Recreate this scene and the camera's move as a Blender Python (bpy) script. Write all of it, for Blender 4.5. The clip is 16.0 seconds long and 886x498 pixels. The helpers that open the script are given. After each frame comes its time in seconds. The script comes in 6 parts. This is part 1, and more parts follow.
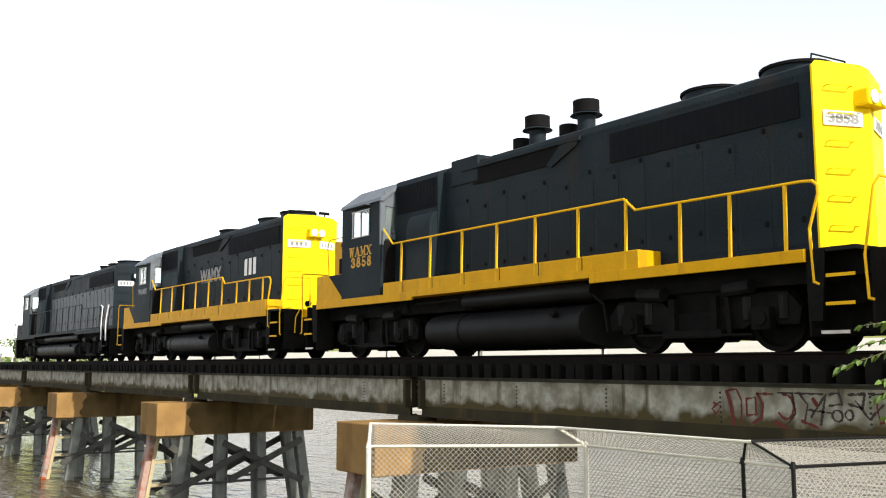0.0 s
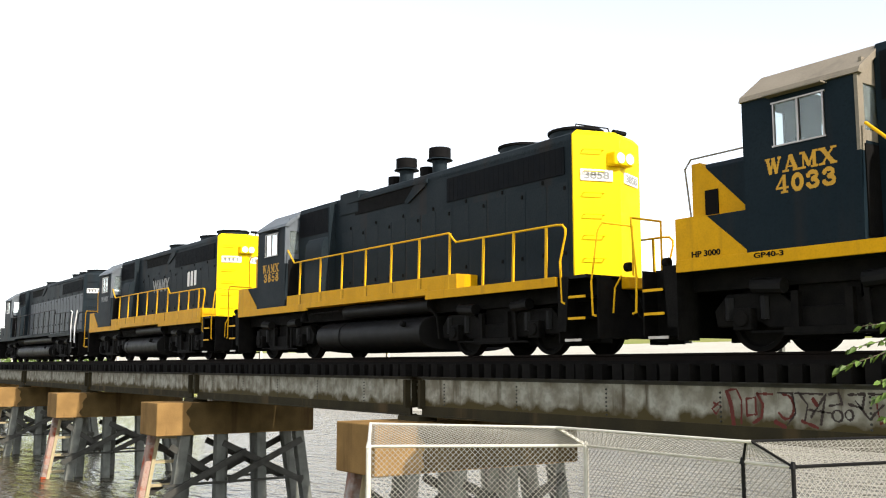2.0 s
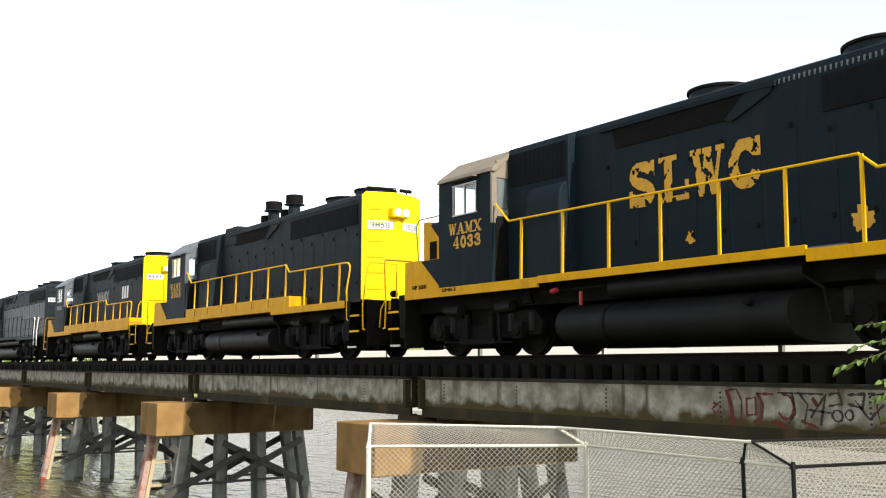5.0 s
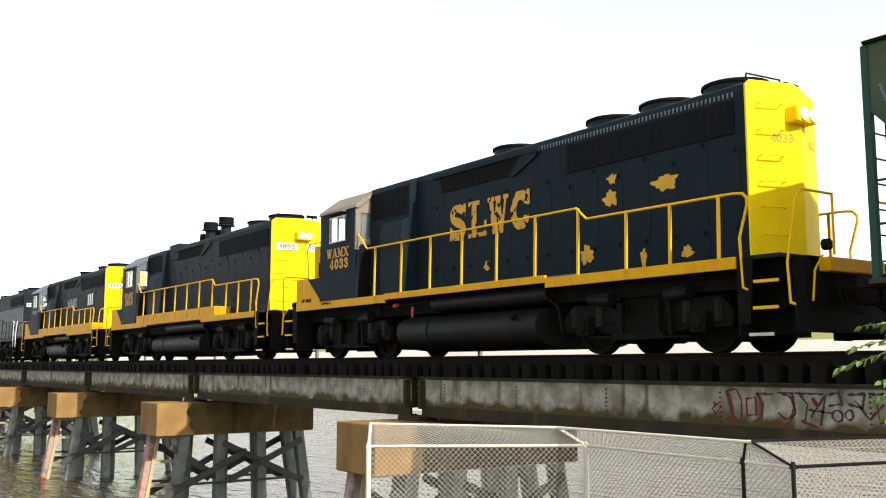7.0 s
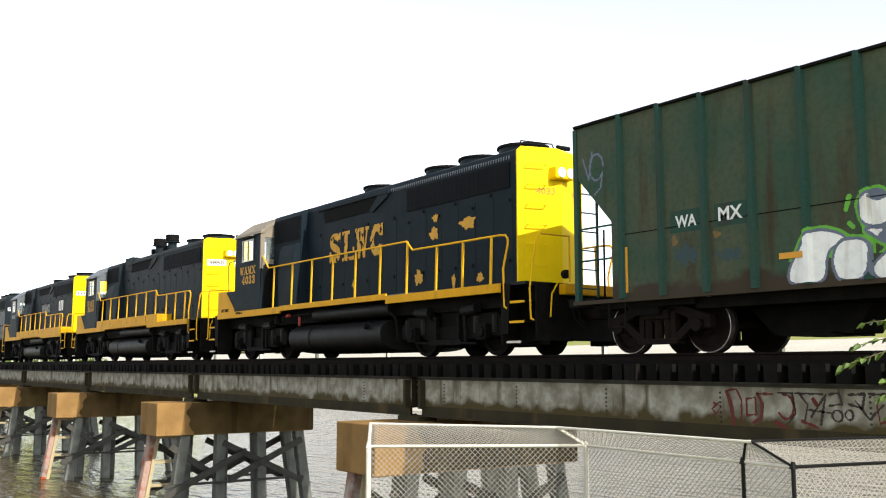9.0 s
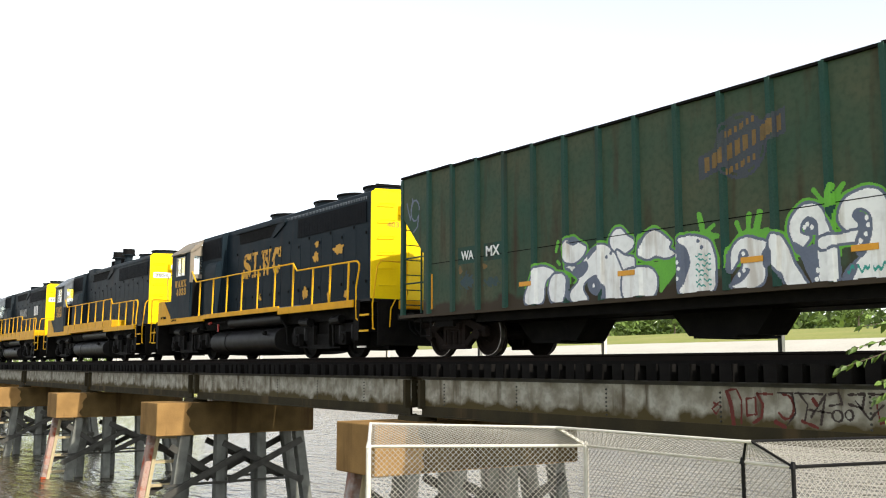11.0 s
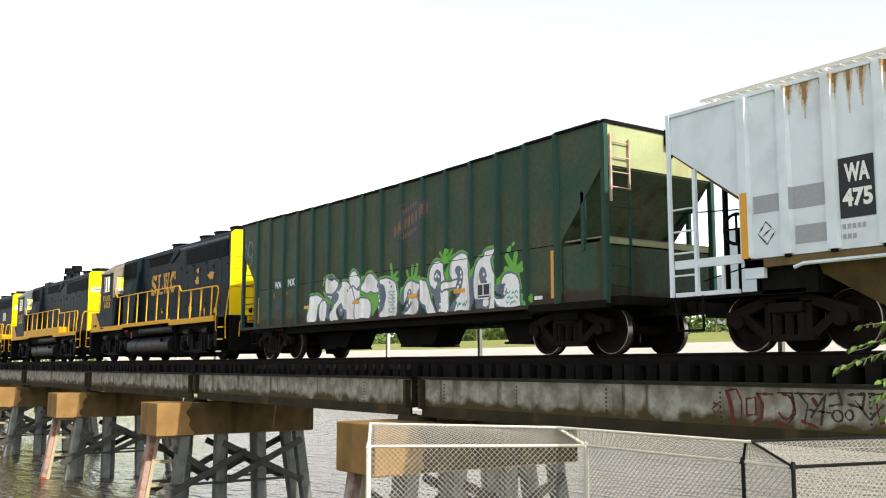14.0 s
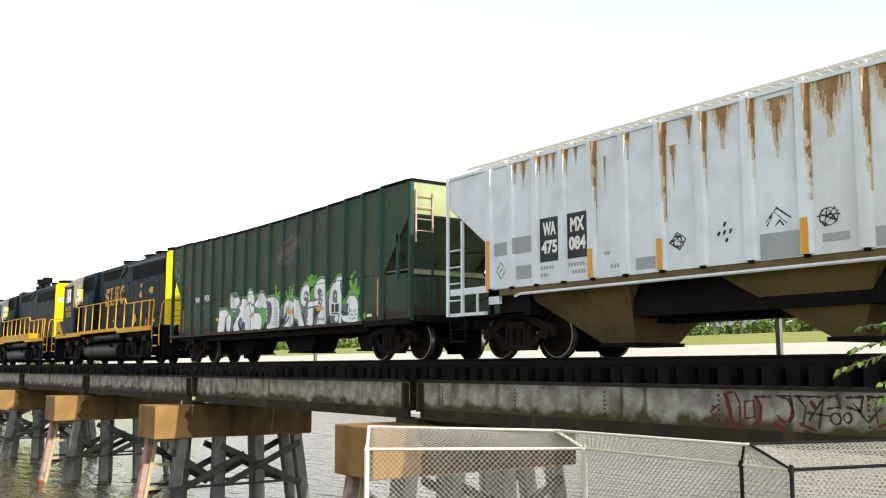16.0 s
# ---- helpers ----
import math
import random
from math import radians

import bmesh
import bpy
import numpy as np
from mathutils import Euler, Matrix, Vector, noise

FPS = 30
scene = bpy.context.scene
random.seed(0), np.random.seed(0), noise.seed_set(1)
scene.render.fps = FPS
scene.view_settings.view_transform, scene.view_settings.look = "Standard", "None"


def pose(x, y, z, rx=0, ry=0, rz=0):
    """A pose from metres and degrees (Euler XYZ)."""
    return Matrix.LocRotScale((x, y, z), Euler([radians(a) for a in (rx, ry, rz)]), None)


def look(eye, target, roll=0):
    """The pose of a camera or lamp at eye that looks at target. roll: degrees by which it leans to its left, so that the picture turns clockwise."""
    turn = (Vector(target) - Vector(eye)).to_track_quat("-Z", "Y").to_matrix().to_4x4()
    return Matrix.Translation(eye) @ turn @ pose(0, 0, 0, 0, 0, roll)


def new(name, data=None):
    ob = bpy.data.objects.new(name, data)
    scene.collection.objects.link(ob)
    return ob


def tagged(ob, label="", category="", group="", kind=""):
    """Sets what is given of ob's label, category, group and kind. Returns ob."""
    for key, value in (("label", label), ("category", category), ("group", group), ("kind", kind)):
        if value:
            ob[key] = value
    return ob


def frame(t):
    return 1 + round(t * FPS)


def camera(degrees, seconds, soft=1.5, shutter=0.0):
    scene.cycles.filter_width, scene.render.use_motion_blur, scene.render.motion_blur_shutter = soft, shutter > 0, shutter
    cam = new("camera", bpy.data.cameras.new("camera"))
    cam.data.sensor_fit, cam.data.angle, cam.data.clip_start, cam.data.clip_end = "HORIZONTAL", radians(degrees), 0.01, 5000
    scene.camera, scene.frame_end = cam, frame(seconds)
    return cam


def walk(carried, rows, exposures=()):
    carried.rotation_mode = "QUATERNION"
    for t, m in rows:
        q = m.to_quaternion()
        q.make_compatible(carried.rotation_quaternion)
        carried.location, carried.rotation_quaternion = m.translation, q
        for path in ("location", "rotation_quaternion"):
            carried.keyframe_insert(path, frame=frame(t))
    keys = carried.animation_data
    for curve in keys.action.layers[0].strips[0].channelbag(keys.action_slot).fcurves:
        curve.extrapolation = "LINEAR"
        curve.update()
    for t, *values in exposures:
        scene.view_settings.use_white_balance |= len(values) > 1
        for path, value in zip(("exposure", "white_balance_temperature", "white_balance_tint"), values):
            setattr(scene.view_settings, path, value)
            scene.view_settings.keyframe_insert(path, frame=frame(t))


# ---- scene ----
# x runs along the track, y across it to the far bank, z = 0 is the top of the rail; the train rolls towards -x
EYE_Z, YAW, PITCH = -0.208, 54.86, 6.99
TRACK = 13.64
cam = camera(50.1, 16.0, 1.1)


def view(turn=0.0, tilt=0.0):
    return pose(0, 0, EYE_Z, 90 + PITCH + tilt, 0, YAW + turn)


walk(cam, [(0, view()), (15.5, view()), (15.6, view()), (15.7, view(-0.085, 0.0)), (15.8, view(-0.21, -0.03)), (15.9, view(-0.21, -0.02)), (16.0, view(-0.10, 0.17))])


def rolled(t):
    """Place of the rear hood of the fourth locomotive along the track."""
    u = t - 8
    return -12.364 - 2.921 * u - 0.02173 * u * u - 0.000336 * u ** 3 + 0.05 * max(0.0, t - 14) ** 2


# ---- light ----
SUN = Vector((1.0, 0.07, 0.72)).normalized()
world = bpy.data.worlds.new("world")
scene.world = world
world.use_nodes = True
wn = world.node_tree
sky = wn.nodes.new("ShaderNodeTexSky")
sky.sky_type = "NISHITA"
sky.sun_disc = False
sky.sun_elevation = math.asin(SUN.z)
sky.sun_rotation = math.atan2(SUN.x, SUN.y)
sky.air_density, sky.dust_density, sky.ozone_density = 1.0, 0.6, 1.0
haze = wn.nodes.new("ShaderNodeHueSaturation")
haze.inputs["Saturation"].default_value, haze.inputs["Value"].default_value = 0.28, 1.5
wn.links.new(sky.outputs[0], haze.inputs["Color"])
wn.links.new(haze.outputs[0], wn.nodes["Background"].inputs[0])
wn.nodes["Background"].inputs[1].default_value = 0.15
lamp = bpy.data.lights.new("sun", "SUN")
lamp.energy, lamp.angle, lamp.color = 5.0, radians(0.5), (1.0, 0.93, 0.82)
new("sun", lamp).matrix_world = look(SUN * 50, (0, 0, 0))
scene.view_settings.exposure = 0.36


# ---- materials ----
def mat(name, base, alt=None, rough=0.6, metal=0.0, scale=6.0, amount=0.5, fine=60.0, bump=0.15, streak=0.0, streak_col=(0.12, 0.06, 0.03), streak_scale=3.0, vary=0.0, spread=1.0, island=False, spec=0.3, bloom=None):
    """A surface of two tones at two scales with fine relief; streak: stains that run downwards."""
    m = bpy.data.materials.new(name)
    m.use_nodes = True
    n, l = m.node_tree.nodes, m.node_tree.links
    b = n["Principled BSDF"]
    b.inputs["Metallic"].default_value = metal
    b.inputs["Specular IOR Level"].default_value = spec
    alt = alt or tuple(c * 0.6 for c in base)
    tc = n.new("ShaderNodeTexCoord")
    vec = tc.outputs["Object"]

    def noise_at(sc, detail=5.0, stretch=None):
        t = n.new("ShaderNodeTexNoise")
        t.inputs["Scale"].default_value = sc
        t.inputs["Detail"].default_value = detail
        if stretch:
            mp = n.new("ShaderNodeMapping")
            mp.inputs["Scale"].default_value = stretch
            l.new(vec, mp.inputs["Vector"])
            l.new(mp.outputs[0], t.inputs["Vector"])
        else:
            l.new(vec, t.inputs["Vector"])
        return t.outputs["Fac"]

    def ramp(src, lo, hi):
        r = n.new("ShaderNodeMapRange")
        r.inputs["From Min"].default_value, r.inputs["From Max"].default_value = lo, hi
        l.new(src, r.inputs["Value"])
        return r.outputs[0]

    def mix(fac, a, c):
        x = n.new("ShaderNodeMix")
        x.data_type = "RGBA"
        if isinstance(fac, float):
            x.inputs[0].default_value = fac
        else:
            l.new(fac, x.inputs[0])
        for sock, val in ((x.inputs[6], a), (x.inputs[7], c)):
            if isinstance(val, tuple):
                sock.default_value = (*val, 1)
            else:
                l.new(val, sock)
        return x.outputs[2]

    def times(src, k):
        x = n.new("ShaderNodeMath")
        x.operation = "MULTIPLY"
        x.use_clamp = True
        x.inputs[1].default_value = k
        l.new(src, x.inputs[0])
        return x.outputs[0]

    col = mix(times(ramp(noise_at(scale), 0.5 - 0.25 * spread, 0.5 + 0.25 * spread), amount), base, alt)
    col = mix(times(ramp(noise_at(fine, 3.0), 0.45, 0.75), amount * 0.5), col, tuple(c * 0.55 for c in base))
    if streak:
        col = mix(times(ramp(noise_at(streak_scale, 6.0, (1.0, 1.0, 0.12)), 0.56, 0.72), streak), col, streak_col)
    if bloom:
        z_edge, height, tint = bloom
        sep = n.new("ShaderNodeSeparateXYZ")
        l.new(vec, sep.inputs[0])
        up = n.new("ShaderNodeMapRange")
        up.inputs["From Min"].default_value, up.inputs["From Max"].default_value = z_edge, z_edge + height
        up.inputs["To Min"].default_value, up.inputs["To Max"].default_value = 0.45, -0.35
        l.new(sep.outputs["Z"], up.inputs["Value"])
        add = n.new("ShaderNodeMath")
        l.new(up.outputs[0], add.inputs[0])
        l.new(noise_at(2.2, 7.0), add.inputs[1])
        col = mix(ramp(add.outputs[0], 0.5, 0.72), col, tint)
    if vary:
        oi = n.new("ShaderNodeNewGeometry" if island else "ShaderNodeObjectInfo")
        hs = n.new("ShaderNodeHueSaturation")
        l.new(col, hs.inputs["Color"])
        mr = n.new("ShaderNodeMapRange")
        mr.inputs["To Min"].default_value, mr.inputs["To Max"].default_value = 1 - vary, 1 + vary
        l.new(oi.outputs["Random Per Island" if island else "Random"], mr.inputs["Value"])
        l.new(mr.outputs[0], hs.inputs["Value"])
        col = hs.outputs[0]
    l.new(col, b.inputs["Base Color"])
    rr = n.new("ShaderNodeMapRange")
    rr.inputs["To Min"].default_value, rr.inputs["To Max"].default_value = max(rough - 0.12, 0.02), min(rough + 0.15, 1)
    l.new(noise_at(scale * 2.3), rr.inputs["Value"])
    l.new(rr.outputs[0], b.inputs["Roughness"])
    if bump:
        bp = n.new("ShaderNodeBump")
        bp.inputs["Strength"].default_value = bump
        bp.inputs["Distance"].default_value = 0.02
        l.new(noise_at(fine * 0.6, 6.0), bp.inputs["Height"])
        l.new(bp.outputs[0], b.inputs["Normal"])
    return m


NAVY = mat("navy_paint", (0.0064, 0.0140, 0.0205), (0.0125, 0.0205, 0.0265), 0.55, 0, 0.8, 0.9, 26, 0.08, 0.55, (0.020, 0.019, 0.020), 2.5, spec=0.06)
NAVY2 = mat("dusty_black_paint", (0.0088, 0.0150, 0.0200), (0.025, 0.0325, 0.0375), 0.55, 0, 0.7, 0.95, 26, 0.08, 0.7, (0.030, 0.024, 0.021), 1.6, spec=0.06)
GREYBLUE = mat("grey_blue_paint", (0.075, 0.085, 0.10), (0.032, 0.038, 0.047), 0.5, 0, 1.2, 0.9, 30, 0.05, 0.4, (0.02, 0.02, 0.023), 3)
YELLOW = mat("yellow_paint", (0.74, 0.375, 0.004), (0.52, 0.26, 0.006), 0.5, 0, 2.5, 0.6, 30, 0.05, 0.35, (0.22, 0.11, 0.02), 4, spec=0.08)
YEND = mat("yellow_end_paint", (0.88, 0.62, 0.003), (0.84, 0.56, 0.004), 0.5, 0, 1.5, 0.4, 40, 0.03, 0.12, (0.45, 0.28, 0.02), 3, spec=0.1)
RAILY = mat("handrail_yellow", (0.82, 0.45, 0.008), (0.62, 0.32, 0.01), 0.5, 0, 5, 0.5, 40, 0.03, spec=0.1)
LETTER = mat("faded_yellow_letters", (0.66, 0.35, 0.025), (0.45, 0.24, 0.03), 0.6, 0, 5, 0.7, 30, 0.05)
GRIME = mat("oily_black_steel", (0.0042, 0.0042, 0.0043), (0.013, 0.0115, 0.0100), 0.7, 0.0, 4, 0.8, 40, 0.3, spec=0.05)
TANK = mat("dull_black_tank", (0.007, 0.007, 0.008), (0.016, 0.0155, 0.015), 0.5, 0, 2, 0.7, 40, 0.1, 0.4, (0.020, 0.018, 0.016), 2, spec=0.09)
SHUTTER = mat("dusty_shutter_black", (0.0055, 0.0075, 0.0105), (0.012, 0.0115, 0.012), 0.7, 0, 2, 0.8, 50, 0.2, spec=0.05)
SILVER = mat("pale_letter_paint", (0.30, 0.31, 0.30), (0.2, 0.2, 0.2), 0.6, 0, 4, 0.7, 30, 0.03)
GRILLE = mat("dark_grille", (0.006, 0.006, 0.0065), (0.013, 0.0115, 0.0105), 0.75, 0, 3, 0.6, 50, 0.2, spec=0.05)
TANROOF = mat("weathered_tan_paint", (0.20, 0.17, 0.13), (0.27, 0.23, 0.175), 0.65, 0, 2, 0.7, 40, 0.1, 0.3, (0.08, 0.065, 0.05), 3)
GREYROOF = mat("grey_roof_paint", (0.13, 0.15, 0.17), (0.09, 0.10, 0.115), 0.5, 0, 2, 0.7, 40, 0.1)
STEEL = mat("worn_steel", (0.42, 0.40, 0.38), (0.25, 0.20, 0.16), 0.35, 0.9, 5, 0.6, 60, 0.1)
RUST = mat("rusty_wheel_steel", (0.016, 0.0110, 0.0088), (0.008, 0.0068, 0.0062), 0.8, 0.0, 5, 0.8, 50, 0.3, spec=0.06)
WHITE = mat("white_paint", (0.80, 0.80, 0.78), (0.68, 0.67, 0.64), 0.5, 0, 3, 0.4, 40, 0.05)
GREEN = mat("dark_green_car_paint", (0.035, 0.075, 0.049), (0.085, 0.090, 0.054), 0.6, 0, 0.8, 0.95, 10, 0.1, 0.8, (0.050, 0.028, 0.015), 2.6, spread=0.8, spec=0.1, bloom=(0.95, 0.5, (0.048, 0.036, 0.024)))
GREENRIB = mat("teal_green_rib_paint", (0.016, 0.064, 0.050), (0.034, 0.062, 0.044), 0.55, 0, 1.4, 0.85, 30, 0.06, 0.55, (0.040, 0.030, 0.020), 3, spec=0.12)
# the car's green lightened so that sunlight is in the colour
GREENLIT = mat("sunlit_green_end_tone", (0.36, 0.40, 0.20), (0.26, 0.27, 0.13), 0.6, 0, 1.4, 0.7, 30, 0.06, 0.5, (0.20, 0.10, 0.05), 2)
PALE = mat("pale_grey_car_paint", (0.72, 0.78, 0.84), (0.62, 0.66, 0.70), 0.55, 0, 0.5, 0.7, 2.2, 0.04, 0.5, (0.52, 0.50, 0.47), 1.6, spec=0.2)
BELLY = mat("brown_dusted_steel", (0.165, 0.115, 0.050), (0.085, 0.060, 0.030), 0.75, 0, 1.5, 0.8, 30, 0.15, 0.5, (0.03, 0.024, 0.018), 2, spec=0.15)
CONC = mat("tan_concrete", (0.355, 0.212, 0.078), (0.19, 0.110, 0.041), 0.85, 0, 1.1, 0.95, 45, 0.35, 0.8, (0.060, 0.034, 0.015), 2.2, spec=0.08)
# brown drips and the shade below the deck, both held in this dark colour
DRIP_SHADE = mat("deck_shade_and_drips", (0.058, 0.040, 0.016), (0.145, 0.095, 0.038), 0.9, 0, 1.3, 0.9, 30, 0.3, 0.9, (0.035, 0.021, 0.010), 2.0, spec=0.06)
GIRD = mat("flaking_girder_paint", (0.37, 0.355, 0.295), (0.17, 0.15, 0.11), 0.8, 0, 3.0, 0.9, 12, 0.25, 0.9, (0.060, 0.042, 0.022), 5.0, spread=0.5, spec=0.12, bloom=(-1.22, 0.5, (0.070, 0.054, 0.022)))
FLANGE = mat("rusty_flange", (0.050, 0.041, 0.021), (0.024, 0.021, 0.014), 0.85, 0, 1.6, 0.9, 40, 0.3, 0.5, (0.12, 0.075, 0.035), 2, spec=0.1)
TIMBER = mat("creosoted_timber", (0.0055, 0.005, 0.0048), (0.012, 0.011, 0.010), 0.95, 0, 4, 0.8, 60, 0.4, vary=0.35, spec=0.06)
PILE = mat("weathered_grey_timber", (0.22, 0.226, 0.20), (0.07, 0.073, 0.063), 0.85, 0, 2.2, 0.8, 60, 0.4, 0.6, (0.05, 0.045, 0.038), 4, spec=0.12)
BRACE = mat("dark_wet_timber", (0.085, 0.083, 0.072), (0.03, 0.028, 0.025), 0.85, 0, 3, 0.8, 60, 0.4, spec=0.2)
REDP = mat("flaked_red_pile_paint", (0.34, 0.060, 0.018), (0.40, 0.30, 0.25), 0.75, 0, 1.3, 0.9, 30, 0.3, 0.55, (0.34, 0.29, 0.26), 2.5, spread=0.2, spec=0.15)
CREAM = mat("weathered_cream_timber", (0.52, 0.44, 0.27), (0.30, 0.24, 0.14), 0.85, 0, 3, 0.8, 40, 0.3, spec=0.1)
GALV = mat("pale_galvanised_pipe", (0.68, 0.65, 0.58), (0.52, 0.47, 0.38), 0.5, 0.15, 9, 0.5, 60, 0.1)
WIRE = mat("galvanised_wire", (0.33, 0.315, 0.27), (0.19, 0.18, 0.15), 0.6, 0.1, 9, 0.5, 60, 0.0)
GRASS = mat("sunlit_grass", (0.20, 0.235, 0.055), (0.30, 0.28, 0.10), 0.9, 0, 0.15, 0.8, 2.5, 0.3, spec=0.1)
SAND = mat("pale_levee_gravel", (0.52, 0.49, 0.42), (0.42, 0.40, 0.34), 0.9, 0, 0.3, 0.6, 4, 0.2)
LEAF = mat("sunlit_leaves", (0.13, 0.20, 0.035), (0.22, 0.28, 0.06), 0.5, 0, 8, 0.6, 30, 0.0, vary=0.5, island=True)
FARLEAF = mat("far_tree_leaves", (0.075, 0.125, 0.022), (0.14, 0.19, 0.045), 0.7, 0, 1, 0.6, 4, 0.0, vary=0.5, island=True)
BARK = mat("bark", (0.14, 0.11, 0.08), (0.08, 0.06, 0.05), 0.9, 0, 8, 0.7, 60, 0.4)
NEARLEAF = mat("near_leaves", (0.07, 0.125, 0.022), (0.13, 0.18, 0.04), 0.5, 0, 8, 0.6, 30, 0.0, vary=0.6)
GRAF_WHITE = mat("spray_white", (0.88, 0.88, 0.87), (0.76, 0.76, 0.75), 0.5, 0, 2, 0.6, 9, 0.03, 0.6, (0.4, 0.33, 0.26), 5)
GRAF_GREEN = mat("spray_green", (0.13, 0.42, 0.035), (0.10, 0.32, 0.04), 0.5, 0, 4, 0.5, 30, 0.03)
GRAF_BLUE = mat("spray_slate", (0.11, 0.13, 0.19), (0.16, 0.18, 0.23), 0.5, 0, 4, 0.5, 30, 0.03)
GRAF_TEAL = mat("teal_marker", (0.03, 0.28, 0.23), (0.05, 0.35, 0.30), 0.5, 0, 4, 0.5, 30, 0.03)
EMBLEM = mat("faded_indigo_decal", (0.050, 0.055, 0.085), (0.050, 0.062, 0.048), 0.6, 0, 3, 0.9, 30, 0.03)
OCHRE = mat("faded_ochre_decal", (0.22, 0.125, 0.03), (0.10, 0.075, 0.035), 0.6, 0, 4, 0.9, 30, 0.03)
PALEP = mat("flaked_pale_pile_paint", (0.36, 0.32, 0.29), (0.22, 0.12, 0.085), 0.75, 0, 3.5, 0.9, 30, 0.3, 0.5, (0.42, 0.09, 0.03), 5, spread=0.4, spec=0.2)
GRAF_RED = mat("spray_dark_red", (0.13, 0.018, 0.011), (0.08, 0.016, 0.012), 0.6, 0, 3, 0.6, 30, 0.03)
GRAF_DARK = mat("spray_dark", (0.028, 0.018, 0.015), (0.06, 0.04, 0.033), 0.6, 0, 3, 0.6, 30, 0.03)
PEEL = mat("peeling_white_and_red_paint", (0.62, 0.50, 0.40), (0.30, 0.13, 0.08), 0.7, 0, 5, 0.9, 30, 0.1)
RUSTCORE = mat("rust_stain", (0.24, 0.125, 0.050), (0.40, 0.26, 0.14), 0.85, 0, 6, 0.9, 30, 0.1)
RUSTWASH = mat("pale_rust_wash", (0.50, 0.39, 0.27), (0.62, 0.56, 0.48), 0.7, 0, 5, 0.9, 30, 0.05)
RUSTHAZE = mat("faint_rust_tint", (0.64, 0.63, 0.60), (0.68, 0.71, 0.73), 0.6, 0, 5, 0.9, 30, 0.03)
FADED_BLUE = mat("faded_blue_spray", (0.026, 0.055, 0.075), (0.034, 0.062, 0.046), 0.6, 0, 5, 0.9, 30, 0.03)
ORANGE = mat("reflector_orange", (0.72, 0.33, 0.02), (0.60, 0.26, 0.02), 0.4, 0, 6, 0.5, 40, 0.0)
BLACKP = mat("stencil_black", (0.016, 0.018, 0.022), (0.03, 0.03, 0.034), 0.5, 0, 4, 0.5, 40, 0.0)
REDL = mat("red_paint", (0.35, 0.03, 0.02), (0.25, 0.02, 0.02), 0.5)
TEAL = mat("old_teal_lettering", (0.06, 0.13, 0.13), (0.05, 0.10, 0.10), 0.5, 0, 4, 0.5, 30, 0.0)


def simple(name, base, rough, metal=0.0, emit=0.0, trans=0.0):
    m = bpy.data.materials.new(name)
    m.use_nodes = True
    b = m.node_tree.nodes["Principled BSDF"]
    b.inputs["Base Color"].default_value = (*base, 1)
    b.inputs["Roughness"].default_value, b.inputs["Metallic"].default_value = rough, metal
    b.inputs["Transmission Weight"].default_value = trans
    if emit:
        b.inputs["Emission Color"].default_value, b.inputs["Emission Strength"].default_value = (*base, 1), emit
    return m


GLASS = simple("window_glass", (0.75, 0.85, 0.85), 0.04, 0, 0, 0.9)
LENS = simple("lamp_lens", (0.9, 0.9, 0.85), 0.1, 0.6)


def water_mat():
    m = bpy.data.materials.new("river_water")
    m.use_nodes = True
    n, l = m.node_tree.nodes, m.node_tree.links
    b = n["Principled BSDF"]
    b.inputs["Base Color"].default_value = (0.050, 0.037, 0.012, 1)
    b.inputs["Roughness"].default_value, b.inputs["IOR"].default_value = 0.08, 1.33
    tc = n.new("ShaderNodeTexCoord")
    mp = n.new("ShaderNodeMapping")
    mp.inputs["Scale"].default_value, mp.inputs["Rotation"].default_value = (0.45, 1.3, 1), (0, 0, radians(55))
    l.new(tc.outputs["Object"], mp.inputs[0])
    last = None
    for sc, st, dist in ((1.1, 0.95, 0.34), (4.5, 0.7, 0.10), (0.22, 0.5, 0.5)):
        t = n.new("ShaderNodeTexNoise")
        t.inputs["Scale"].default_value, t.inputs["Detail"].default_value = sc, 4
        l.new(mp.outputs[0], t.inputs["Vector"])
        bp = n.new("ShaderNodeBump")
        bp.inputs["Strength"].default_value, bp.inputs["Distance"].default_value = st, dist
        l.new(t.outputs[0], bp.inputs["Height"])
        if last:
            l.new(last, bp.inputs["Normal"])
        last = bp.outputs[0]
    l.new(last, b.inputs["Normal"])
    return m


WATER = water_mat()


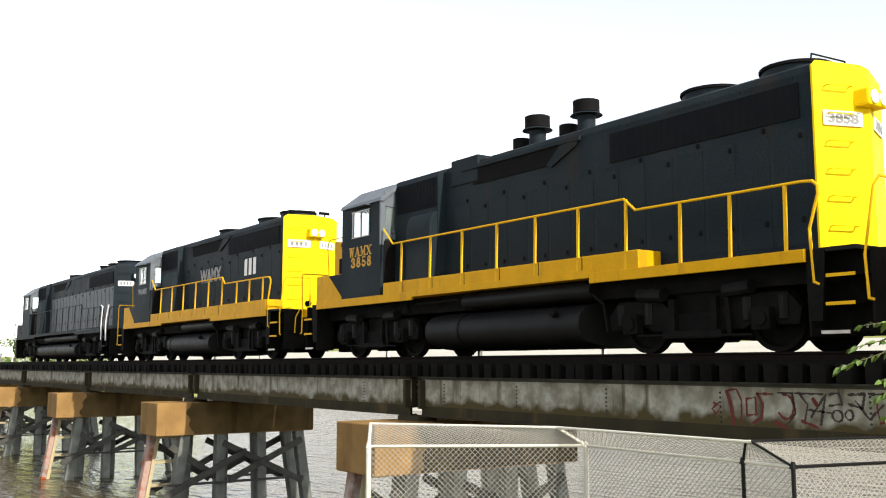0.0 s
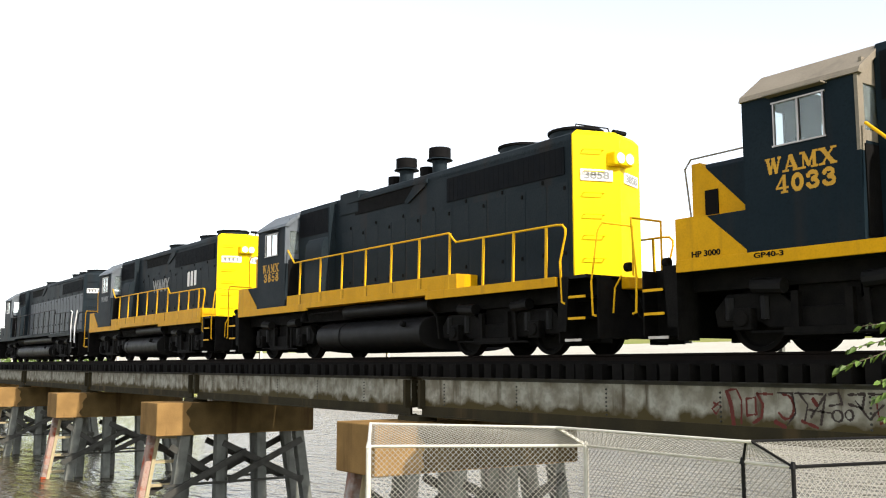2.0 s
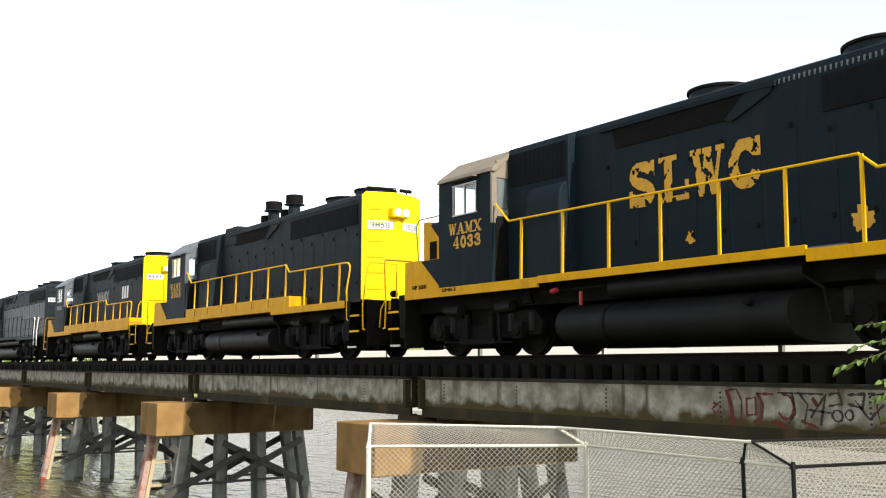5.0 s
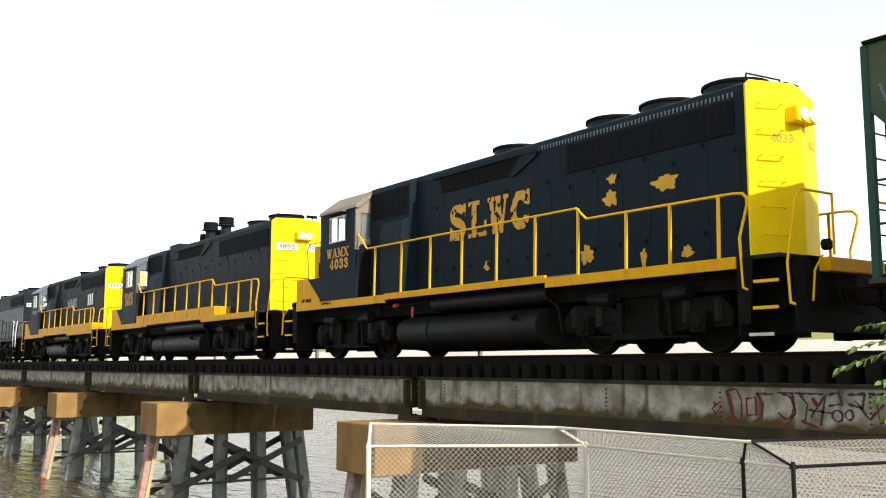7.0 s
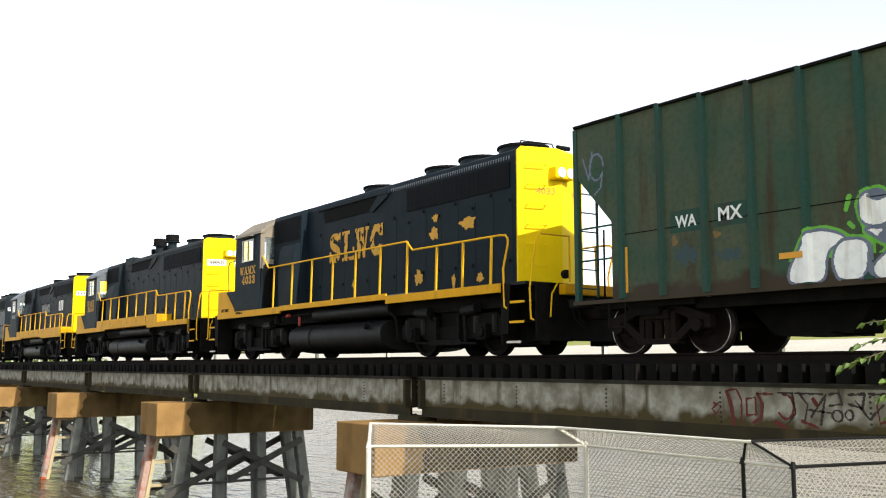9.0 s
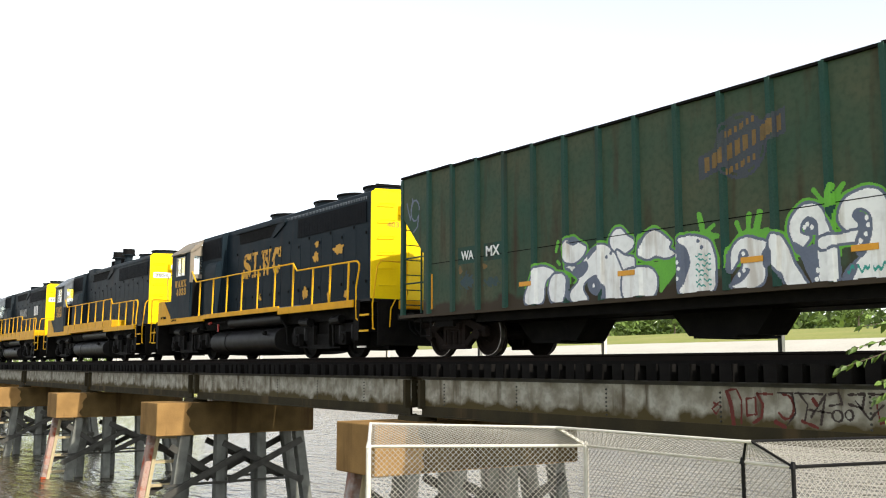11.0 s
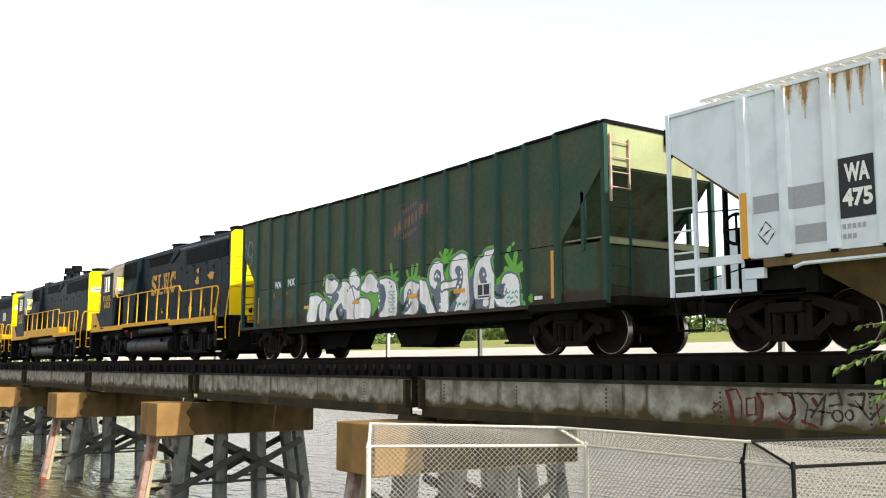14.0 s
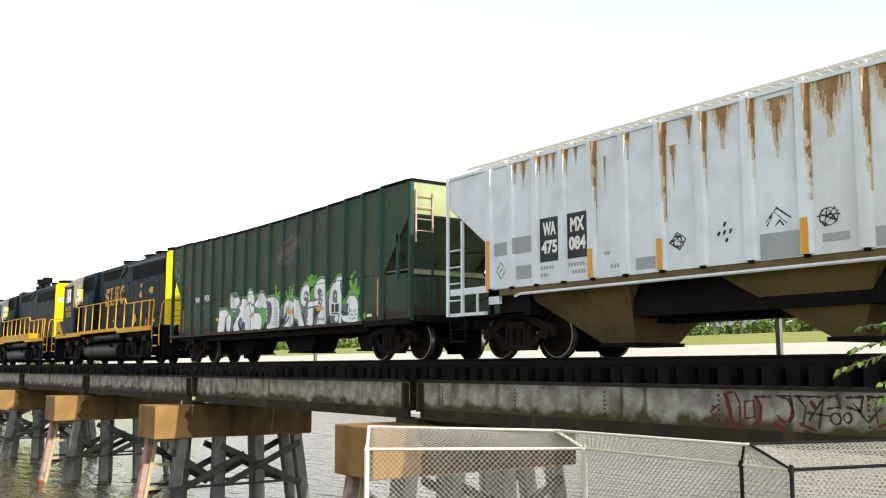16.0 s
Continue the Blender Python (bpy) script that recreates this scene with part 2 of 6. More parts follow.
# ---- mesh tools ----
class Shape:
    def __init__(self):
        self.v, self.f = [], []

    def add(self, verts, faces):
        k = len(self.v)
        self.v += [tuple(p) for p in verts]
        self.f += [tuple(i + k for i in f) for f in faces]
        return self

    def box(self, x0, x1, y0, y1, z0, z1):
        return self.add([(x, y, z) for x in (x0, x1) for y in (y0, y1) for z in (z0, z1)],
                        [(0, 1, 3, 2), (4, 6, 7, 5), (0, 4, 5, 1), (2, 3, 7, 6), (0, 2, 6, 4), (1, 5, 7, 3)])

    def prism(self, poly, axis, a, b):
        """poly: pairs in the two other axes in order; drawn out from a to b along axis."""
        def put(p, q):
            return (q, p[0], p[1]) if axis == "x" else (p[0], q, p[1]) if axis == "y" else (p[0], p[1], q)
        n = len(poly)
        return self.add([put(p, a) for p in poly] + [put(p, b) for p in poly],
                        [tuple(range(n))[::-1], tuple(range(n, 2 * n))] + [(i, (i + 1) % n, n + (i + 1) % n, n + i) for i in range(n)])

    def rod(self, p, q, r, n=8, r2=None, cap=True):
        p, q = Vector(p), Vector(q)
        d = (q - p).normalized()
        u = d.orthogonal().normalized()
        if abs(d.z) > 0.99:
            u = Vector((1, 0, 0))
        w = d.cross(u)
        r2 = r if r2 is None else r2
        vs = []
        for c, rr in ((p, r), (q, r2)):
            vs += [c + (u * math.cos(2 * math.pi * (i + 0.5) / n) + w * math.sin(2 * math.pi * (i + 0.5) / n)) * rr for i in range(n)]
        fs = [(i, (i + 1) % n, n + (i + 1) % n, n + i) for i in range(n)]
        if cap:
            fs += [tuple(range(n))[::-1], tuple(range(n, 2 * n))]
        return self.add(vs, fs)

    def tube(self, pts, r, n=6):
        for p, q in zip(pts, pts[1:]):
            e = (Vector(q) - Vector(p)).normalized() * r * 0.4
            self.rod(Vector(p) - e, Vector(q) + e, r, n)
        return self

    def lathe(self, prof, axis_point, n=20):
        """prof: (radius, offset along y) pairs, turned about the y axis through axis_point."""
        vs, k = [], len(prof)
        for i in range(n):
            a = 2 * math.pi * i / n
            vs += [(axis_point[0] + r * math.cos(a), axis_point[1] + o, axis_point[2] + r * math.sin(a)) for r, o in prof]
        fs = [(i * k + j, i * k + j + 1, ((i + 1) % n) * k + j + 1, ((i + 1) % n) * k + j) for i in range(n) for j in range(k - 1)]
        return self.add(vs, fs)

    def beam(self, p, q, w, h, up=(0, 0, 1)):
        """A bar of section w by h from p to q."""
        p, q = Vector(p), Vector(q)
        d = (q - p).normalized()
        s = d.cross(Vector(up)).normalized()
        u = s.cross(d)
        vs = [c + s * a * w / 2 + u * b * h / 2 for c in (p, q) for a, b in ((-1, -1), (1, -1), (1, 1), (-1, 1))]
        return self.add(vs, [(0, 3, 2, 1), (4, 5, 6, 7), (0, 1, 5, 4), (1, 2, 6, 5), (2, 3, 7, 6), (3, 0, 4, 7)])


def mesh_of(name, shape, material, smooth=False):
    me = bpy.data.meshes.new(name)
    me.from_pydata(shape.v, [], shape.f)
    bm = bmesh.new()
    bm.from_mesh(me)
    bmesh.ops.recalc_face_normals(bm, faces=bm.faces)
    bm.to_mesh(me)
    bm.free()
    me.materials.append(material)
    if smooth:
        me.shade_smooth()
        me.set_sharp_from_angle(angle=radians(35))
    return me


def part(name, shape, material, parent=None, label="", bevel=0.0, smooth=False, at=None):
    ob = new(name, shape if isinstance(shape, bpy.types.Mesh) else mesh_of(name, shape, material, smooth))
    if parent:
        ob.parent = parent
    if at:
        ob.matrix_basis = at
    if label:
        tagged(ob, label)
    if bevel:
        bv = ob.modifiers.new("bevel", "BEVEL")
        bv.width, bv.segments, bv.limit_method, bv.angle_limit = bevel, 2, "ANGLE", radians(40)
    return ob


def thing(name, label, category, m=None, group="", kind=""):
    ob = new(name)
    ob.empty_display_size = 0.3
    if m:
        ob.matrix_basis = m
    return tagged(ob, label, category, group, kind)


def letters(name, text, x0, x1, z0, z1, y, material, parent, bold=0.0, label=""):
    """Upright lettering on a face that looks towards -y, stretched to the given box."""
    cu = bpy.data.curves.new(name, "FONT")
    cu.body, cu.extrude, cu.offset, cu.resolution_u = text, 0.004, bold, 3
    tmp = bpy.data.objects.new(name, cu)
    me = bpy.data.meshes.new_from_object(tmp)
    bpy.data.objects.remove(tmp)
    co = np.array([v.co[:] for v in me.vertices])
    lo, hi = co.min(0), co.max(0)
    sx, sz = (x1 - x0) / (hi[0] - lo[0]), (z1 - z0) / (hi[1] - lo[1])
    for v in me.vertices:
        v.co = (x0 + (v.co.x - lo[0]) * sx, y - v.co.z, z0 + (v.co.y - lo[1]) * sz)
    me.materials.clear()
    me.materials.append(material)
    ob = new(name, me)
    ob.parent = parent
    if label:
        tagged(ob, label)
    return ob


def sprayed(name, inside, x0, x1, z0, z1, depth, material, parent, label="", step=0.025):
    """Sprayed paint that lies on a face towards -y: the cells of a grid for which inside(x, z) holds, at y = depth(x)."""
    xs, zs = np.arange(x0, x1 + step, step), np.arange(z0, z1 + step, step)
    cx, cz = np.meshgrid((xs[:-1] + xs[1:]) / 2, (zs[:-1] + zs[1:]) / 2, indexing="ij")
    keep = inside(cx, cz)
    ids, s = {}, Shape()
    for i, j in zip(*np.nonzero(keep)):
        f = []
        for a, b in ((i, j), (i + 1, j), (i + 1, j + 1), (i, j + 1)):
            if (a, b) not in ids:
                ids[a, b] = len(s.v)
                s.v.append((xs[a], depth(xs[a]), zs[b]))
            f.append(ids[a, b])
        s.f.append(tuple(f))
    return part(name, s, material, parent, label)


def stroke(pts):
    """Distance from (x, z) to a line through pts."""
    def d(x, z):
        best = np.full(x.shape, 9.0)
        for (ax, az), (bx, bz) in zip(pts, pts[1:]):
            vx, vz = bx - ax, bz - az
            k = np.clip(((x - ax) * vx + (z - az) * vz) / (vx * vx + vz * vz + 1e-9), 0, 1)
            best = np.minimum(best, np.hypot(x - ax - k * vx, z - az - k * vz))
        return best
    return d


def arc(cx, cz, rx, rz, a0, a1, n=9):
    return [(cx + rx * math.cos(radians(a0 + (a1 - a0) * i / n)), cz + rz * math.sin(radians(a0 + (a1 - a0) * i / n))) for i in range(n + 1)]


def slab_glyphs():
    """Heavy slab-serif capitals and figures in a unit box: bars (x0, x1, z0, z1) and strokes (points, half width)."""
    foot = lambda a, b: (a, b, 0.0, 0.12)
    head = lambda a, b: (a, b, 0.88, 1.0)
    return {
        "S": ([(0.80, 0.93, 0.62, 0.99), (0.07, 0.20, 0.01, 0.38)], [(arc(0.5, 0.71, 0.29, 0.19, 35, 265), 0.105), (arc(0.5, 0.29, 0.31, 0.19, 85, -150), 0.105), ([(0.42, 0.53), (0.6, 0.47)], 0.12)]),
        "L": ([(0.2, 0.46, 0, 1), head(0.04, 0.62), foot(0.04, 0.97), (0.85, 0.97, 0, 0.42)], []),
        "W": ([head(0, 0.32), head(0.36, 0.62), head(0.74, 1)], [([(0.15, 0.95), (0.31, 0.08)], 0.085), ([(0.33, 0.08), (0.48, 0.92)], 0.05), ([(0.49, 0.92), (0.66, 0.08)], 0.085), ([(0.68, 0.08), (0.87, 0.95)], 0.045)]),
        "C": ([(0.80, 0.93, 0.60, 0.99)], [(arc(0.52, 0.5, 0.33, 0.39, 40, 320, 16), 0.115)]),
        "A": ([foot(0, 0.36), foot(0.58, 1), (0.28, 0.7, 0.27, 0.37)], [([(0.18, 0.05), (0.46, 0.95)], 0.05), ([(0.5, 0.93), (0.78, 0.06)], 0.105)]),
        "M": ([foot(0, 0.34), foot(0.6, 1), head(0, 0.24), head(0.76, 1), (0.12, 0.22, 0, 1), (0.7, 0.9, 0, 1)], [([(0.2, 0.93), (0.48, 0.2)], 0.09), ([(0.5, 0.2), (0.76, 0.93)], 0.05)]),
        "X": ([foot(0, 0.36), foot(0.6, 1), head(0, 0.4), head(0.64, 1)], [([(0.22, 0.94), (0.78, 0.06)], 0.11), ([(0.8, 0.94), (0.2, 0.06)], 0.05)]),
        "4": ([(0.04, 0.96, 0.26, 0.38), (0.54, 0.78, 0, 1), foot(0.4, 0.92)], [([(0.6, 0.95), (0.12, 0.34)], 0.055)]),
        "0": ([], [(arc(0.5, 0.5, 0.3, 0.39, 0, 360, 18), 0.115)]),
        "3": ([], [(arc(0.46, 0.73, 0.28, 0.18, 165, -90), 0.1), (arc(0.46, 0.29, 0.33, 0.2, 90, -160), 0.105), ([(0.16, 0.75), (0.18, 0.75)], 0.12), ([(0.14, 0.25), (0.16, 0.25)], 0.12)]),
        "8": ([], [(arc(0.5, 0.73, 0.25, 0.18, 0, 360, 14), 0.095), (arc(0.5, 0.29, 0.31, 0.2, 0, 360, 14), 0.11)]),
        "5": ([(0.2, 0.32, 0.45, 1), head(0.2, 0.86)], [(arc(0.48, 0.33, 0.32, 0.24, 130, -155, 14), 0.1)]),
    }


GLYPHS = slab_glyphs()


def slab_letters(name, text, x0, x1, z0, z1, y, material, parent, gap=0.1, worn=None, label="", step=0.011):
    """Slab-serif lettering sprayed on a face towards -y; worn(x, z): where the paint is gone."""
    w = (x1 - x0) / (len(text) + gap * (len(text) - 1))

    def inside(x, z):
        m = np.zeros(x.shape, bool)
        v = (z - z0) / (z1 - z0)
        for i, ch in enumerate(text):
            u = (x - x0 - i * w * (1 + gap)) / w
            bars, lines = GLYPHS[ch]
            for a, b, c, d in bars:
                m |= (u > a) & (u < b) & (v > c) & (v < d)
            for pts, r in lines:
                m |= (stroke(pts)(u, v) < r * 1.12) & (v > 0) & (v < 1)
        return m & ~worn(x, z) if worn else m
    return sprayed(name, inside, x0, x1, z0, z1, lambda q: y, material, parent, label, step)


# ---- water, banks ----
WATER_Z = -5.4


def build_setting():
    s = Shape().add([(-2500, -60, WATER_Z), (1500, -60, WATER_Z), (1500, 2500, WATER_Z), (-2500, 2500, WATER_Z)], [(0, 1, 2, 3)])
    tagged(part("water", s, WATER), "brown rippled river water under the bridge", "water", kind="structure")
    # far bank: levee of pale gravel, then rising grass to the horizon
    def sheet(name, rows, material, label):
        s = Shape()
        n = 60
        for y, z, amp in rows:
            for i in range(n + 1):
                x = -900 + 1500 * i / n
                s.v.append((x, y + 2.5 * noise.noise(Vector((x * 0.03, y, 0))), z + amp * noise.noise(Vector((x * 0.02, y * 0.05, 3)))))
        for j in range(len(rows) - 1):
            for i in range(n):
                a = j * (n + 1) + i
                s.f.append((a, a + 1, a + n + 2, a + n + 1))
        tagged(part(name, s, material, smooth=True), label, "ground", kind="structure")
    sheet("levee", [(58, -6.5, 0), (62, -5.0, 0.1), (70, 0.6, 0.1), (78, 1.9, 0.1), (86, 2.4, 0.1), (92, 2.6, 0.1)], SAND, "pale gravel levee slope along the far water edge")
    sheet("ground", [(80, 1.6, 0), (87, 2.65, 0.08), (92, 3.1, 0.1), (105, 4.2, 0.25), (130, 5.2, 0.4), (180, 6.5, 0.5), (260, 7.5, 1), (2400, 9, 2)], GRASS, "sunlit grass field beyond the levee")
    # left bank where the bridge lands
    s = Shape()
    n = 24
    for j, (x, z) in enumerate([(-158, -6.5), (-165, -3.0), (-171, -0.75), (-185, -0.6), (-400, -0.5), (-900, 0.5)]):
        for i in range(n + 1):
            s.v.append((x + 3 * noise.noise(Vector((i * 0.7, j, 5))), -40 + 110 * i / n, z + 0.15 * noise.noise(Vector((i, j, 1)))))
    for j in range(5):
        for i in range(n):
            a = j * (n + 1) + i
            s.f.append((a, a + 1, a + n + 2, a + n + 1))
    tagged(part("bank", s, GRASS, smooth=True), "grassy river bank where the bridge lands", "ground", kind="structure")
    # near bank under the camera and the fenced corner
    s = Shape()
    for j, (y, z) in enumerate([(-60, -1.9), (0, -1.9), (5.5, -2.3), (8.5, -3.3), (12, -4.4), (16, -6.2)]):
        for i in range(n + 1):
            x = -9.5 + 70 * i / n
            s.v.append((x - (0.35 * max(0, 6 - y) if i == 0 else 0), y, z + (0.1 * noise.noise(Vector((i, j, 2))) if i else -3.5)))
    for j in range(5):
        for i in range(n):
            a = j * (n + 1) + i
            s.f.append((a, a + 1, a + n + 2, a + n + 1))
    tagged(part("near_bank", s, GRASS, smooth=True), "sloping near bank beside the bridge", "ground", kind="structure")


build_setting()

# ---- bridge ----
JOINTS = [9.4, -4.6, -18.62, -32.8, -46.55, -60.5, -74.4, -88.3, -102.2, -116.1, -130.0, -144, -158, -172]
GY = 1.27  # from the track's middle to the girder's web


RIVET = mesh_of("rivet", Shape().lathe([(0.0, -0.024), (0.015, -0.019), (0.021, 0.0)], (0, 0, 0), 6), BRACE)


def build_bridge():
    top, bot = -0.47, -1.37
    for j, (b, a) in enumerate(zip(JOINTS, JOINTS[1:])):
        g = thing("bridge_girder_span", "riveted steel plate girder span with flaking grey paint and rust", "bridge", pose(0, TRACK, 0), "bridge spans")
        x0, x1 = a + 0.25, b - 0.25
        for side in (-1, 1):
            y = side * GY
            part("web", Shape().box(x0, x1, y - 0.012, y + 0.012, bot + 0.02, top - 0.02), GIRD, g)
            part("top_flange", Shape().box(x0, x1, y - 0.14, y + 0.14, top - 0.02, top).box(x0, x1, y - 0.03, y + 0.03, top - 0.07, top - 0.02), BRACE, g)
            part("bottom_flange", Shape().box(x0, x1, y - 0.17, y + 0.17, bot, bot + 0.022).box(x0, x1, y - 0.034, y + 0.034, bot + 0.022, bot + 0.23), FLANGE, g)
            rows = [x0 + 0.06] + [a + (1.12 if j == 1 else 1.65) + 2.53 * k for k in range(5)] + [x1 - 0.06]
            for k, xx in enumerate(rows):
                if k in (0, len(rows) - 1):
                    part("stiffener", Shape().box(xx - 0.05, xx + 0.05, y - 0.16, y + 0.16, bot + 0.17, top - 0.08), FLANGE, g)
                elif a > -50 and side < 0:
                    for i in range(7):
                        part("rivet", RIVET, None, g, at=pose(xx, y - 0.012, bot + 0.28 + 0.075 * i))
        for k in range(5):
            xx = x0 + 0.3 + (x1 - x0 - 0.6) * k / 4
            part("cross_brace", Shape().beam((xx, -GY, top - 0.2), (xx, GY, bot + 0.2), 0.08, 0.08).beam((xx, -GY, bot + 0.2), (xx, GY, top - 0.2), 0.08, 0.08), FLANGE, g)


build_bridge()


def build_piers():
    proto = None
    for j, xc in enumerate(JOINTS):
        near = j < 6
        p = thing("bridge_pier", "tan concrete pier cap on braced grey piles standing in the water", "bridge pier", pose(xc, TRACK, 0), "bridge piers")
        cap = Shape().box(-0.87, 0.87, -2.92, 2.95, -2.59, -1.48)
        part("cap", cap, CONC, p, "stained tan concrete cap", 0.03)
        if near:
            # overlay paints the deck's shade, with drips, on the cap face; ragged near edge
            deck_shade = lambda y, z: y > -1.75 + 0.10 * np.sin(4.1 * z + 2 * j) + 0.05 * np.sin(13 * z + j)
            face = sprayed("drip_stain", deck_shade, -2.0, 2.93, -2.565, -1.505, lambda q: 0.0, DRIP_SHADE, p, "brown drips and painted shade below the deck", 0.03)
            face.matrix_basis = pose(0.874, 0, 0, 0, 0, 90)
        part("bearing", Shape().box(-0.45, 0.45, -GY - 0.25, -GY + 0.25, -1.48, -1.37), FLANGE, p)
        part("bearing", Shape().box(-0.45, 0.45, GY - 0.25, GY + 0.25, -1.48, -1.37), FLANGE, p)
        for row in (-0.58, 0.58):
            for y, lean in ((-2.5, -0.45), (-1.3, -0.15), (0.0, 0.0), (1.3, 0.15), (2.5, 0.45)) if row < 0 else ((-1.85, -0.35), (-0.55, 0.0), (0.95, 0.1), (2.45, 0.45)):
                red = row < 0 and y == -2.5
                s = Shape().beam((row, y, -2.59), (row, y + lean * 4.4 / 2.8, -7.0), 0.34, 0.36, (0, 1, 0))
                part("column", s, REDP if red else PILE, p, "pile with flaking red and white paint" if red else "", 0.03 if near else 0.0)
                if red:
                    for za, zb in ((-2.6, -3.0 - 0.12 * (j % 3)), (-4.75, -5.35)):
                        ya, yb = (y + lean * (-2.59 - z) / 2.8 for z in (za, zb))
                        part("paint_band", Shape().beam((row, ya, za), (row, yb, zb), 0.346, 0.366, (0, 1, 0)), PALEP, p, "band of flaked pale paint", 0.03 if near else 0.0)
            x = row + (0.22 if row > 0 else -0.22)
            for k, (a, b) in enumerate((((-2.35, -2.95), (-0.3, -4.3)), ((-0.5, -2.9), (2.6, -4.4)), ((2.5, -2.9), (-0.3, -4.2)), ((-2.6, -4.6), (0.3, -3.2)))):
                part("brace", Shape().beam((x + 0.1 * k - 0.15, *a), (x + 0.1 * k - 0.15, *b), 0.21, 0.09, (1, 0, 0)), BRACE, p)
            part("waler", Shape().box(x - 0.04, x + 0.04, -2.6, 2.6, -4.28, -4.2), BRACE, p)
        for k, z in enumerate((-2.72, -3.55, -4.35, -5.1)):
            yy = -2.5 - 0.45 * (abs(z) - 2.59) / 2.8
            part("rung", Shape().box(-0.52, -0.42, yy + 0.1, yy + 0.95, z - 0.05, z + 0.05), CREAM, p, "weathered cream cross plank")
        part("ladder_post", Shape().beam((-0.36, -2.42, -2.6), (-0.36, -3.0, -6.2), 0.07, 0.12, (0, 1, 0)), CREAM, p, "weathered cream upright")


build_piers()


def build_track():
    t = thing("railway_track", "open-deck railway track on dark creosoted ties with worn steel rails", "railway track", pose(0, TRACK, 0), kind="structure")
    prof = [(-0.07, -0.18), (0.07, -0.18), (0.07, -0.165), (0.012, -0.15), (0.012, -0.05), (0.036, -0.035), (0.036, 0), (-0.036, 0), (-0.036, -0.035), (-0.012, -0.05), (-0.012, -0.15), (-0.07, -0.165)]
    for side in (-1, 1):
        part("rail", Shape().prism([(side * 0.755 + a, b) for a, b in prof], "x", -400, 40), RUST, t)
        part("guard_timber", Shape().box(-190, 12, side * 1.3 - 0.1, side * 1.3 + 0.1, -0.22, -0.13), TIMBER, t)
    part("side_walkway", Shape().box(-170, 12, 1.56, 3.28, -0.42, -0.34), TIMBER, t, "plank walkway along the far side")
    far = Shape()
    for i in range(520):
        x = 12 - 0.4 * i
        if i >= 230:
            far.box(x - 0.11, x + 0.11, -1.45, 1.45, -0.46, -0.19)
    tagged(part("far_ties", far, TIMBER, t), kind="stuff")
    tie = mesh_of("tie", Shape().box(-0.115, 0.115, -1.5, 1.5, -0.28, 0), TIMBER)
    for i in range(230):
        x = 12 - 0.4 * i
        ob = new("tie", tie)
        ob.parent = t
        ob.matrix_basis = pose(x + random.uniform(-0.02, 0.02), random.uniform(-0.07, 0.05), -0.185, 0, random.uniform(-1, 1), random.uniform(-0.8, 0.8))


build_track()


def build_posts():
    for i in range(-5, 24):
        x = -12.0 - 5.1 * i
        s = Shape().box(-0.05, 0.05, -0.05, 0.05, -1.2, 0.95)
        ob = part("guard_post", s, GALV if i % 2 else PILE, None, at=pose(x, 16.95, 0))
        tagged(ob, "slim weathered post beside the far track edge", "post", "row of posts")
        part("bracket", Shape().beam((0, -0.05, -1.1), (0, -1.9, -0.9), 0.1, 0.12), BRACE, ob)


build_posts()


# ---- train ----
SPIN = []  # wheelsets: part, place, radius


def wheelset(parent, x, r, material, tread=None):
    s = Shape()
    for k in (-1, 1):
        s.lathe([(0.0, k * 0.80), (0.13, k * 0.83), (0.17, k * 0.77), (r - 0.11, k * 0.75), (r - 0.08, k * 0.82), (r, k * 0.82), (r, k * 0.70), (r + 0.025, k * 0.685), (r + 0.025, k * 0.66), (r - 0.08, k * 0.67), (0.1, k * 0.68), (0.09, 0)], (0, 0, 0), 28)
    ws = part("wheelset", s, material, parent, smooth=True, at=pose(x, 0, r))
    for k in (-1, 1):
        ring = Shape().lathe([(r - 0.012, k * 0.823), (r + 0.001, k * 0.821), (r + 0.002, k * 0.71)], (0, 0, 0), 28)
        part("tread", ring, tread or STEEL, ws, "" if tread else "bright worn wheel tread", smooth=True)
    SPIN.append((ws, x, r))


